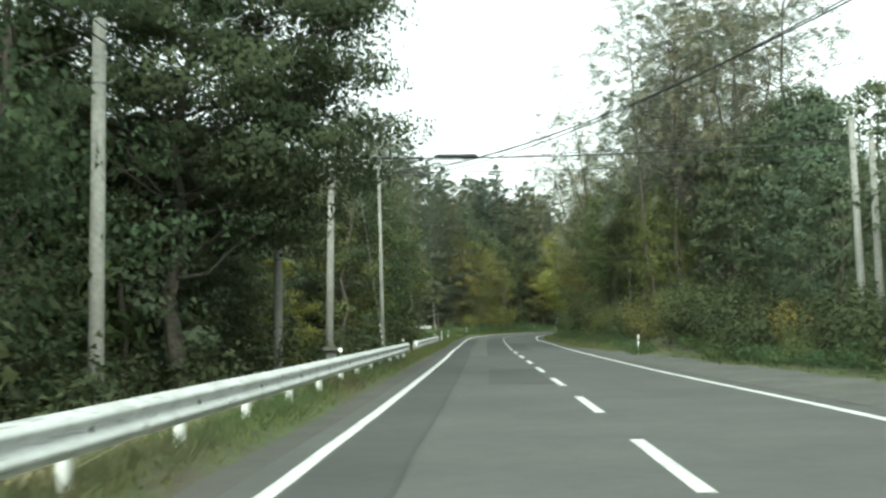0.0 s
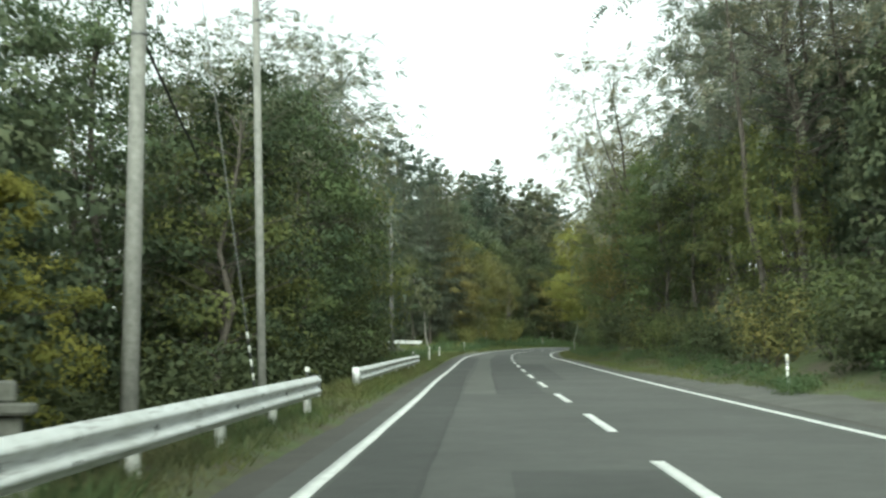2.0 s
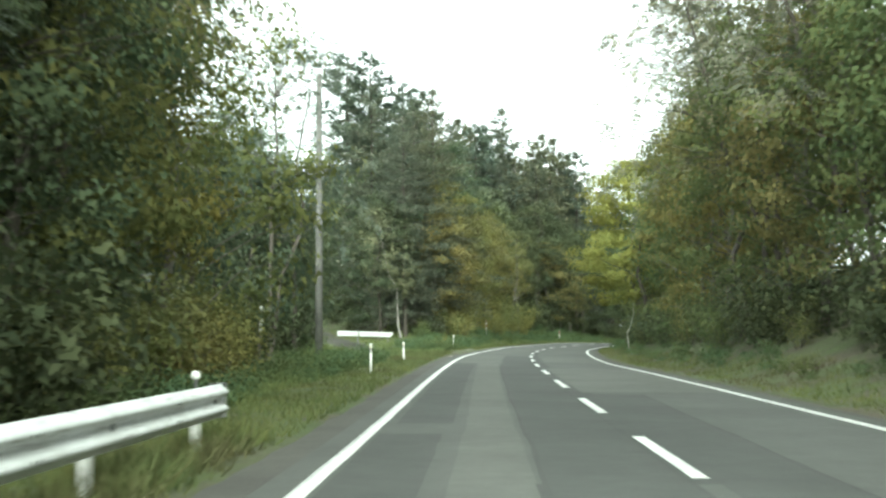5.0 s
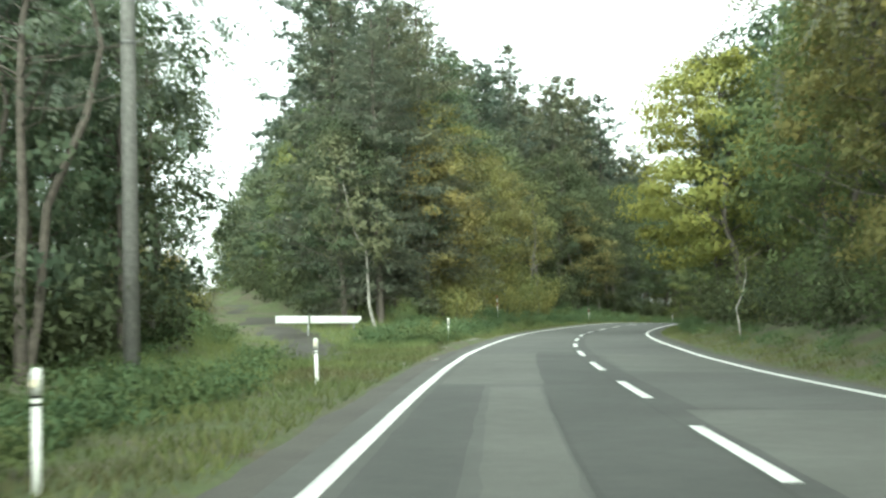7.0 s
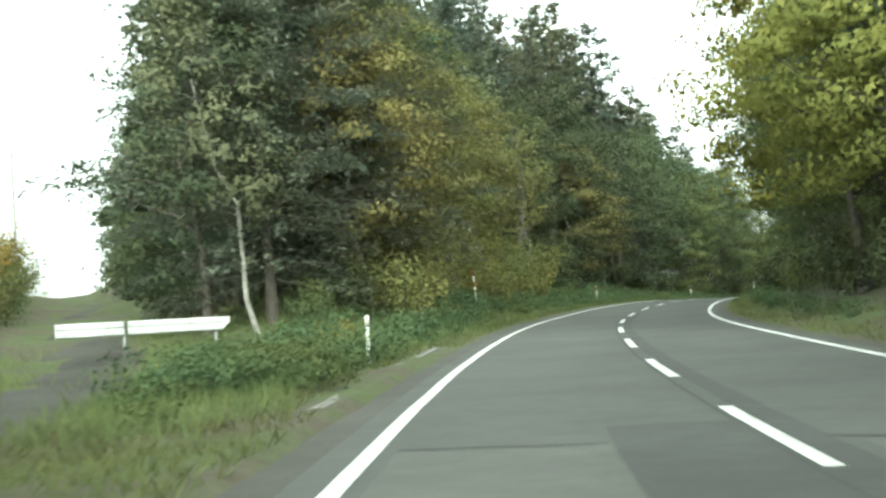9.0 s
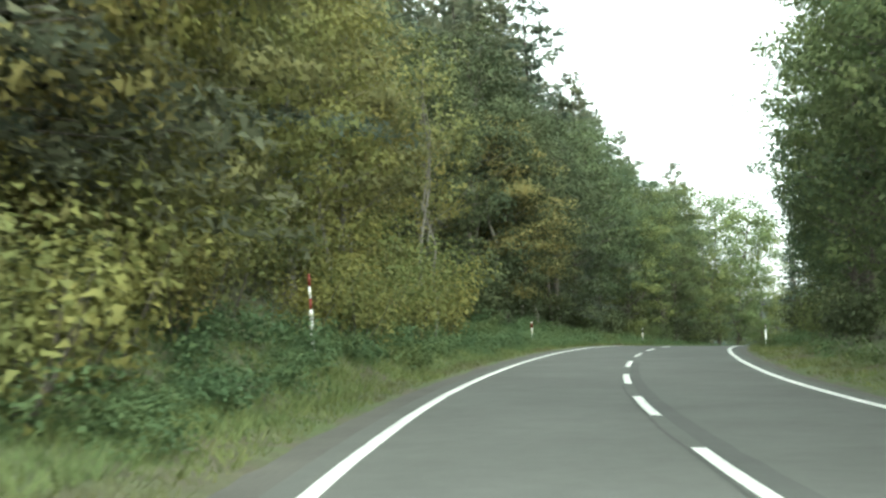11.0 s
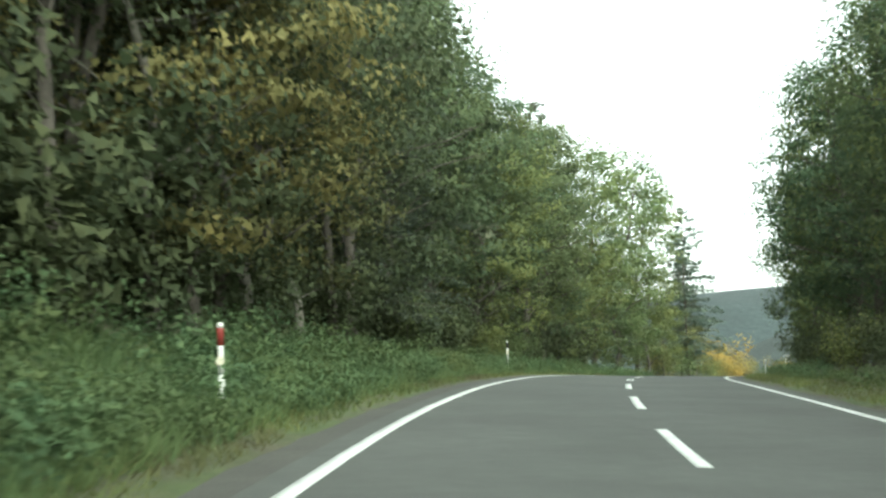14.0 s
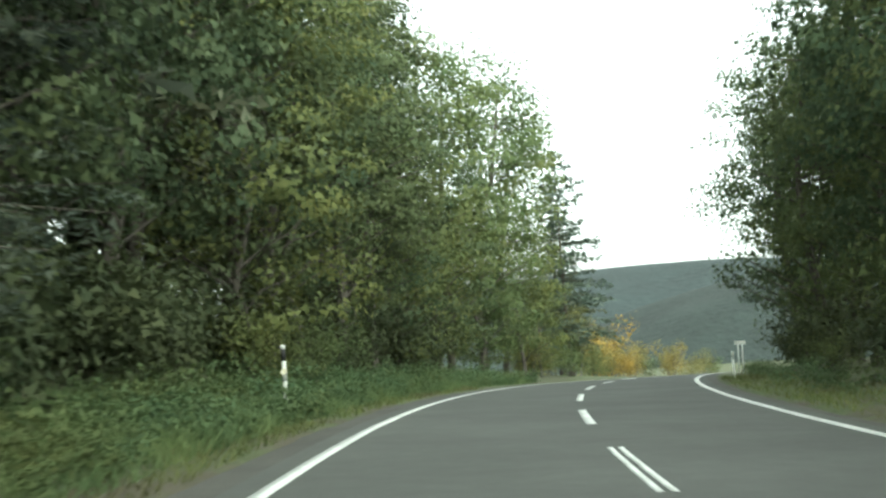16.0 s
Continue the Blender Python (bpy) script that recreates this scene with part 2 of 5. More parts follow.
_cy = np.concatenate([[0], np.cumsum(np.cos(_hm) * np.cos(_gm))])
_cz = np.concatenate([[0], np.cumsum(np.sin(_gm))])
_o = int(-S_MIN)
_cx, _cy, _cz = _cx - _cx[_o], _cy - _cy[_o], _cz - _cz[_o]


def along(s):
    """Centre x, y, z, heading and bank of the road at station s."""
    return [np.interp(s, _st, a) for a in (_cx, _cy, _cz, _h, _b)]


def on_road(s, lat, up=0.0):
    """A point of the road's surface at station s, lat metres to the right of the centre."""
    x, y, z, h, b = along(s)
    return Vector((x + np.cos(h) * np.cos(b) * lat, y - np.sin(h) * np.cos(b) * lat, z - np.sin(b) * lat + up))


EDGE_L, EDGE_R = 4.45, 4.3
# height above the road's edge against distance from it, for stretches of the way
LEFT = [
    (-40, [(0, 0), (0.4, 0.1), (1.1, 0.12), (2.2, -0.6), (4.5, -1.9), (12, -2.6), (30, -2), (70, 3), (150, 14)]),
    (62, [(0, 0), (0.4, 0.1), (1.1, 0.1), (2.2, -0.5), (4.5, -1.5), (12, -1.9), (30, -1), (70, 3), (150, 14)]),
    (90, [(0, 0), (1.5, 0.0), (3, -0.1), (5, -0.2), (12, 0.1), (30, 1), (70, 4), (150, 14)]),
    (150, [(0, 0), (1.5, 0.0), (3, 0.0), (5, 0.05), (12, 0.2), (30, 0.8), (70, 2), (150, 6)]),
    (165, [(0, 0), (1.5, 0.05), (3, 0.15), (5, 0.35), (12, 0.6), (30, 1.6), (70, 3), (150, 6)]),
    (182, [(0, 0), (1.5, 0.1), (3, 0.4), (5, 0.9), (12, 3), (22, 6), (35, 5), (60, 5), (150, 6)]),
    (196, [(0, 0), (0.9, 0.1), (2, 0.8), (4, 2.2), (10, 5.5), (20, 11), (30, 8), (45, 5), (150, 6)]),
    (228, [(0, 0), (0.9, 0.1), (2, 0.5), (4, 1.5), (10, 4.5), (20, 12), (30, 8), (45, 3.2), (150, 2)]),
    (280, [(0, 0), (1.5, 0.1), (2.5, 0.3), (4, 0.8), (10, 3.5), (20, 12), (30, 9), (45, 3), (150, 1)]),
    (330, [(0, 0), (1, 0.1), (2, 0.2), (4, 0.4), (10, 1), (20, 3), (60, 5), (150, 2)]),
    (420, [(0, 0), (1, 0), (2, 0), (4, -0.2), (10, -1), (20, -2), (60, -6), (150, -14)]),
]
RIGHT = [
    (-40, [(0, 0), (1.5, 0.0), (3, 0.05), (6, 0.1), (8, 0.4), (20, 5), (60, 18), (150, 30)]),
    (50, [(0, 0), (1.5, 0.0), (3, 0.05), (6, 0.12), (8, 0.6), (20, 7), (60, 20), (150, 32)]),
    (72, [(0, 0), (1.2, 0.05), (2.2, 0.3), (4, 0.9), (8, 2.6), (20, 9), (60, 20), (150, 32)]),
    (120, [(0, 0), (1.0, 0.05), (2.0, 0.35), (4, 1.2), (8, 3.6), (20, 9), (60, 18), (150, 28)]),
    (190, [(0, 0), (1.2, 0.05), (2.2, 0.3), (4, 0.8), (8, 2), (20, 5), (60, 10), (150, 14)]),
    (270, [(0, 0), (1.5, 0.05), (3, 0.25), (5, 0.4), (9, 0.8), (20, 1), (60, -2), (150, -8)]),
    (340, [(0, 0), (1.5, 0), (3, 0.1), (5, 0), (9, -0.4), (20, -2), (60, -8), (150, -20)]),
]


def profile(table, s, d):
    s = min(max(s, table[0][0]), table[-1][0])
    for (s0, p0), (s1, p1) in zip(table[:-1], table[1:]):
        if s <= s1:
            w = (s - s0) / (s1 - s0)
            w = w * w * (3 - 2 * w)
            a = np.interp(d, [q[0] for q in p0], [q[1] for q in p0])
            b = np.interp(d, [q[0] for q in p1], [q[1] for q in p1])
            return a * (1 - w) + b * w
    return 0.0


# the closed side road climbs away to the left: station, distance right of the centre, height over the road
SIDE = [(138, -7.0, 0.0), (146, -8.0, 0.02), (152, -8.6, 0.06), (158, -9.5, 0.12), (166, -11.4, 0.22), (175, -14.2, 0.4), (188, -19.8, 1.1), (200, -25.8, 2.05), (210, -31.2, 2.8), (217, -35.2, 3.1), (226, -41, 3.1), (240, -50.5, 2.6), (330, -115, 0.0)]


def side_at(s):
    """Where the side road runs at station s, and its height over the road."""
    q = [p[0] for p in SIDE]
    return np.interp(s, q, [p[1] for p in SIDE]), np.interp(s, q, [p[2] for p in SIDE])


def ground_at(s, lat):
    """The ground's point at station s and lat metres right of the road's centre."""
    x, y, z, h, b = along(s)
    near = max(-EDGE_L, min(EDGE_R, lat))
    zz = z - math.sin(b) * near
    if lat < -EDGE_L:
        d = -lat - EDGE_L
        rise = profile(LEFT, s, d)
        if s > 138:
            way, level = side_at(s)
            w = max(0.0, min(1.0, (way + 11 - lat) / 8.0)) * min(1.0, (s - 138) / 12)
            w = w * w * (3 - 2 * w)
            rise = rise * (1 - w) + (level + min(2.2, 0.3 * max(0.0, way - 2.2 - lat)) * min(1.0, (s - 138) / 8)) * w
        zz += rise
    elif lat > EDGE_R:
        d = lat - EDGE_R
        zz += profile(RIGHT, s, d)
    else:
        d = 0
        zz -= 0.05
    if d > 0.3:
        k = min(1.0, d / 6)
        q = Vector((x + math.cos(h) * lat, y - math.sin(h) * lat, 0))
        zz += k * 0.25 * noise.noise(q * 0.25) + 0.08 * min(1, d) * noise.noise(q * 0.9) + min(d / 30, 1.5) * noise.noise(q * 0.04)
    turn = h if lat <= 90 else radians(24)
    px, py = x + math.cos(h) * min(lat, 90), y - math.sin(h) * min(lat, 90)
    if lat > 90:
        px, py = px + math.cos(turn) * (lat - 90), py - math.sin(turn) * (lat - 90)
    return Vector((px, py, zz))


# ---- mesh helpers ----
def link_mesh(name, verts, faces, mat, parent=None, label="", smooth=False):
    me = bpy.data.meshes.new(name)
    me.from_pydata([tuple(v) for v in verts], [], [tuple(f) for f in faces])
    if smooth:
        me.polygons.foreach_set("use_smooth", [True] * len(me.polygons))
    if mat:
        me.materials.append(mat)
    me.update()
    ob = new(name, me)
    if parent:
        ob.parent = parent
    return tagged(ob, label)


def part(name, bm, mat, parent, label="", smooth=False):
    me = bpy.data.meshes.new(name)
    for f in bm.faces:
        f.smooth = smooth
    bm.to_mesh(me)
    bm.free()
    me.materials.append(mat)
    ob = new(name, me)
    if parent:
        ob.parent = parent
    return tagged(ob, label)


def share(name, me, parent, m=None):
    ob = new(name, me)
    ob.parent = parent
    if m is not None:
        ob.matrix_basis = m
    return ob


def thing(name, m, label, category, group="", kind=""):
    e = new(name)
    e.empty_display_size = 0.3
    e.matrix_basis = m
    return tagged(e, label, category, group, kind)


def tube(points, radii, sides=7, cap=True):
    """Vertices and faces of a tapered tube along points."""
    pts = [Vector(p) for p in points]
    v, f = [], []
    for i, p in enumerate(pts):
        d = (pts[min(i + 1, len(pts) - 1)] - pts[max(i - 1, 0)]).normalized()
        a = d.cross(Vector((1, 0, 0)) if abs(d.x) < 0.9 else Vector((0, 1, 0))).normalized()
        b = d.cross(a)
        for k in range(sides):
            w = 2 * math.pi * k / sides
            v.append(p + (a * math.cos(w) + b * math.sin(w)) * radii[i])
    for i in range(len(pts) - 1):
        for k in range(sides):
            k2 = (k + 1) % sides
            f.append((i * sides + k, i * sides + k2, (i + 1) * sides + k2, (i + 1) * sides + k))
    if cap:
        f.append(tuple(range(sides - 1, -1, -1)))
        f.append(tuple((len(pts) - 1) * sides + k for k in range(sides)))
    return v, f


def join(lots):
    v, f = [], []
    for a, b in lots:
        o = len(v)
        v += a
        f += [tuple(i + o for i in q) for q in b]
    return v, f


def box(bm, x0, x1, y0, y1, z0, z1, bevel=0.0):
    vs = [bm.verts.new((x, y, z)) for z in (z0, z1) for y in (y0, y1) for x in (x0, x1)]
    fs = [(0, 2, 3, 1), (4, 5, 7, 6), (0, 1, 5, 4), (2, 6, 7, 3), (0, 4, 6, 2), (1, 3, 7, 5)]
    made = [bm.faces.new([vs[i] for i in q]) for q in fs]
    if bevel:
        edges = list({e for q in made for e in q.edges})
        bmesh.ops.bevel(bm, geom=edges, offset=bevel, segments=1, affect="EDGES")


def strip(name, rows_, mat, label="", kind="structure", category="", skirt=0.0, parent=None):
    """A sheet from rows of points, all rows of one length."""
    w = len(rows_[0])
    v = [p for r in rows_ for p in r]
    f = []
    for i in range(len(rows_) - 1):
        for j in range(w - 1):
            f.append((i * w + j, i * w + j + 1, (i + 1) * w + j + 1, (i + 1) * w + j))
    ob = link_mesh(name, v, f, mat, parent, label, True)
    return tagged(ob, label, category, "", kind)


# ---- ground, road and markings ----
s_list = [-900, -500, -250, -120, -80, -60] + [-50 + 2.5 * i for i in range(181)] + [420, 450, 500, 600, 800, 1200, 2200]
lat_list = [-1600, -900, -500, -300, -200, -150, -110, -80, -60, -46, -36, -29, -24, -20, -17, -14.5, -12.5, -11, -9.8, -8.8, -8, -7.2,
            -6.6, -6.1, -5.7, -5.3, -4.95, -4.7, -4.5, -4.3, -2, 0, 2, 4.2, 4.4, 4.7, 5.0, 5.4, 5.9, 6.4, 7, 7.8, 8.6, 9.5, 10.5, 12, 14,
            16.5, 20, 25, 32, 42, 56, 75, 100, 150, 250, 500, 900, 1500]
strip("ground", [[ground_at(s, a) for a in lat_list] for s in s_list], M_GROUND, "rough grassy verge and forest floor with leaf litter")
r_list = [-60 + 2.0 * i for i in range(221)]
strip("road", [[on_road(s, a) for a in (-3.95, -2.6, -1.3, 0, 1.3, 2.6, 3.95)] for s in r_list], M_ASPHALT, "grey worn asphalt road with two lanes")


def ragged(s, k):
    return 0.16 * noise.noise(Vector((s * 0.35, k, 0))) + 0.1 * noise.noise(Vector((s * 1.3, k, 3)))


f_list = [-60 + 0.7 * i for i in range(630)]
strip("shoulder_left", [[on_road(s, -EDGE_L - 0.05 + ragged(s, 1), -0.035), on_road(s, -EDGE_L + 0.12 + ragged(s, 1), -0.008), on_road(s, -3.95, 0.0)] for s in f_list],
      M_SHOULDER, "dark gritty asphalt shoulder with crumbling edge")
strip("shoulder_right", [[on_road(s, 3.95, 0.0), on_road(s, EDGE_R - 0.1 + ragged(s, 5), -0.008), on_road(s, EDGE_R + 0.1 + ragged(s, 5), -0.04)] for s in f_list],
      M_SHOULDER, "gritty asphalt shoulder strewn with gravel")


def lay_by(s):
    """How far right the gravelled widening reaches at station s."""
    return np.interp(s, [-50, -10, 15, 51, 62, 76, 92], [4.3, 4.9, 6.7, 6.75, 5.9, 5.0, 4.3])


strip("lay_by", [[ground_at(s, 4.2 + (lay_by(s) + ragged(s * 3, 8) - 4.2) * k / 6) + Vector((0, 0, 0.045 - 0.06 * (k == 6))) for k in range(7)] for s in [-40 + 0.8 * i for i in range(160)]],
      M_GRAVEL, "grey gravelled widening beside the road with scattered grit")


def paint_line(name, lat, width, s0, s1, label, step=1.5, category=""):
    rows_ = []
    s = s0
    while s < s1 + 1e-6:
        e = 0.012 * noise.noise(Vector((s * 0.8, lat, 0)))
        rows_.append([on_road(s, lat - width / 2 + e, 0.001), on_road(s, lat - width / 2 + e, 0.006), on_road(s, lat + width / 2 + e, 0.006), on_road(s, lat + width / 2 + e, 0.001)])
        s += step
    return strip(name, rows_, M_LINE, label, "structure", category)


paint_line("edge_line_left", -HALF, 0.17, -60, 376, "solid white painted edge line")
paint_line("edge_line_right", HALF, 0.17, -60, 376, "solid white painted edge line")
for k in range(-5, 37):
    s = PHASE + 10 * k
    if 251 < s < 262:
        twin = thing("centre_dash", Matrix.Identity(4), "white centre line dash worn into two thin stripes", "road marking", "centre line dashes", "structure")
        for off in (-0.065, 0.065):
            paint_line("stripe", off, 0.07, s, s + 5.0, "", 1.0).parent = twin
        continue
    tagged(paint_line("centre_dash", 0.0, 0.16, s, s + 5.0, "white painted centre line dash on asphalt", 1.0, "road marking"), group="centre line dashes")


# ---- mended strips of the carriageway ----
def patch(outline_left, outline_right, s0, s1, mat, label, up=0.004):
    """A mended strip between two wandering edges, given as distances right of the centre along its length."""
    rows_ = []
    n = max(4, int((s1 - s0) / 1.0))
    for i in range(n + 1):
        t = i / n
        s = s0 + (s1 - s0) * t
        e = 0.05 * noise.noise(Vector((s * 0.9, s0, 0)))
        a = np.interp(t, np.linspace(0, 1, len(outline_left)), outline_left) + e
        b = np.interp(t, np.linspace(0, 1, len(outline_right)), outline_right) - e
        rows_.append([on_road(s, a + (b - a) * k / 3, up) for k in range(4)])
    return strip("asphalt_patch", rows_, mat, label)


patch([-2.6, -2.5, -2.5, -2.55], [-3.4, -3.42, -3.4, -3.4][::1], -20, 96, M_PATCH_DARK, "darker mended strip along the lane edge")
patch([-1.7, -1.65], [-0.15, -0.12], 32.0, 44.5, M_PATCH_DARK, "dark square asphalt patch by the centre line", 0.0045)
patch([-1.5, -1.46, -1.46], [-0.3, -0.12, -0.12], 65.5, 90, M_PATCH_DARK, "dark mended strip beside the centre line", 0.0045)
patch([0.1, 0.1, 0.1], [1.05, 1.25, 1.4], 78, 107, M_PATCH_DARK, "dark mended strip on the far lane", 0.0045)
patch([-2.45, -2.35, -2.25, -2.3, -2.4], [-1.52, -1.5, -1.55, -1.55, -1.55], 66, 133.5, M_PATCH_PALE, "pale mended strip along the lane's middle")
patch([-1.46, -1.47, -1.5, -1.4], [0.095, 0.095, 0.095, 0.095], 90, 154, M_PATCH_DARK, "dark mended strip beside the centre line")
patch([-3.3, -3.35], [-2.45, -2.5], 98, 134, M_PATCH_DARK, "dark mended strip along the lane edge")
patch([-3.3, -3.3], [-1.45, -1.45], 134.5, 152.6, M_PATCH_PALE, "pale asphalt patch over the lane", 0.0045)
patch([0.09, 0.09, 0.09, 0.09], [0.36, 0.42, 0.4, 0.34], 84, 214, M_PATCH_DARK, "dark mended strip along the centre line", 0.0042)
patch([0.2, 0.2], [3.4, 3.4], 108, 128, M_PATCH_PALE, "pale asphalt patch on the far lane", 0.0045)
patch([0.5, 0.6], [3.4, 3.4], 140, 152, M_PATCH_PALE, "pale asphalt patch on the far lane", 0.0045)


def seam(lat_a, lat_b, s0, s1, width=0.05):
    """A dark sealed joint in the asphalt, running from one place to another."""
    rows_ = []
    n = max(3, int(abs(s1 - s0) / 0.8) + int(abs(lat_b - lat_a) / 0.3))
    for i in range(n + 1):
        t = i / n
        s, lat = s0 + (s1 - s0) * t, lat_a + (lat_b - lat_a) * t
        e = 0.04 * noise.noise(Vector((s * 0.3, lat, 5)))
        w = width * (0.7 + 0.6 * abs(noise.noise(Vector((s * 1.7, lat * 3, 2)))))
        if abs(s1 - s0) > abs(lat_b - lat_a):
            rows_.append([on_road(s, lat + e - w, 0.0075), on_road(s, lat + e + w, 0.0075)])
        else:
            rows_.append([on_road(s + e + w, lat, 0.0075), on_road(s + e - w, lat, 0.0075)])
    return strip("asphalt_seam", rows_, M_SEAM, "dark sealed joint in the asphalt")


M_SEAM = asphalt("seam_tar", (0.05, 0.052, 0.049), (0.074, 0.077, 0.072), (0.8, 0.8, 0.8))
seam(-1.42, -1.48, 82, 131, 0.03)
seam(-3.3, -1.45, 152.7, 152.5, 0.09)
seam(-3.35, -2.45, 134.2, 134.3, 0.06)
seam(0.25, 3.4, 128.2, 127.6, 0.06)
seam(0.4, 2.0, 152.4, 151.7, 0.09)
seam(2.0, 3.4, 151.7, 152.3, 0.07)
seam(-2.52, -2.55, 4, 82, 0.035)
seam(-1.5, -1.47, 65.5, 90, 0.06)
seam(-1.5, -0.2, 65.4, 65.7, 0.09)
seam(0.15, 1.4, 107.1, 106.8, 0.06)
seam(1.42, 1.1, 107, 84, 0.04)
seam(-1.68, -0.2, 32.0, 32.1, 0.05)
seam(-0.14, -0.14, 86, 200, 0.03)


# ---- plants: each kind is built once, in a few variants ----
def slivers(rng, centre, normal, length, width):
    """Pointed leaves of three corners, for crowns seen from further off."""
    n = len(centre)
    normal = normal / (np.linalg.norm(normal, axis=1, keepdims=True) + 1e-9)
    t = rng.normal(size=(n, 3))
    a = t - normal * (t * normal).sum(1, keepdims=True)
    a /= np.linalg.norm(a, axis=1, keepdims=True) + 1e-9
    b = np.cross(normal, a)
    length, width = length[:, None], width[:, None]
    v = np.stack([centre - a * length * 0.45 + b * width * 0.5, centre - a * length * 0.3 - b * width * 0.5, centre + a * length * 0.55], 1).reshape(-1, 3)
    return v, np.arange(3 * n).reshape(n, 3)


def unit(a):
    return a / (np.linalg.norm(a, axis=1, keepdims=True) + 1e-9)


def feathers(rng, c, size, out, per, leaf):
    """Pinnate leaves: drooping ribs from every clump, with narrow leaflets in pairs along them."""
    pairs = 5
    m = max(1, per // (2 * pairs - 1))
    which = np.repeat(np.arange(len(c)), m)
    n = len(which)
    d = unit(rng.normal(size=(n, 3)) + out[which] * 0.8)
    start = c[which] + d * (size[which] * 0.7 * rng.random(n))[:, None]
    rib = unit(d * np.array([1, 1, 0.5]) + np.array([0, 0, -0.25]))
    side = unit(np.cross(rib, np.array([0, 0, 1.0]) + rng.normal(size=(n, 3)) * 0.35))
    long = leaf * 3.2 * (0.7 + 0.6 * rng.random(n))
    tri = []
    for k in range(2 * pairs - 1):
        t = (k // 2 + 0.6) / pairs
        root = start + rib * (long * t)[:, None] - np.array([0, 0, 1]) * (0.3 * long * t * t)[:, None]
        way = rib if k == 2 * pairs - 2 else unit(side * (1 if k % 2 else -1) + rib * 0.55 - np.array([0, 0, 0.25]))
        cross = unit(np.cross(way, np.cross(rib, side)))
        ll = (leaf * (1.05 - 0.35 * t) * (0.8 + 0.4 * rng.random(n)))[:, None]
        tri.append(np.stack([root + cross * ll * 0.27, root + way * ll * 0.35 - cross * ll * 0.3, root + way * ll], 1))
    v = np.stack(tri, 1).reshape(-1, 3)
    return v, np.arange(len(v)).reshape(-1, 3)


def mesh_arrays(name, v, f, mat, normals=None):
    me = bpy.data.meshes.new(name)
    me.vertices.add(len(v))
    me.vertices.foreach_set("co", np.asarray(v, dtype=np.float32).ravel())
    me.loops.add(f.size)
    me.loops.foreach_set("vertex_index", f.astype(np.int32).ravel())
    me.polygons.add(len(f))
    me.polygons.foreach_set("loop_start", np.arange(0, f.size, f.shape[1], dtype=np.int32))
    me.materials.append(mat)
    me.update(calc_edges=True)
    if normals is not None:
        me.normals_split_custom_set_from_vertices(np.asarray(normals, dtype=np.float32))
    return me


def wood_mesh(name, lots, mat):
    v, f = join(lots)
    me = bpy.data.meshes.new(name)
    me.from_pydata([tuple(q) for q in v], [], f)
    me.polygons.foreach_set("use_smooth", [True] * len(me.polygons))
    me.materials.append(mat)
    me.update()
    return me


def bent(rng, p0, p1, wob, n=5):
    p0, p1 = np.array(p0, float), np.array(p1, float)
    out = []
    for i in range(n):
        w = i / (n - 1)
        out.append(Vector(p0 * (1 - w) + p1 * w + rng.normal(size=3) * wob * math.sin(math.pi * w)))
    return out


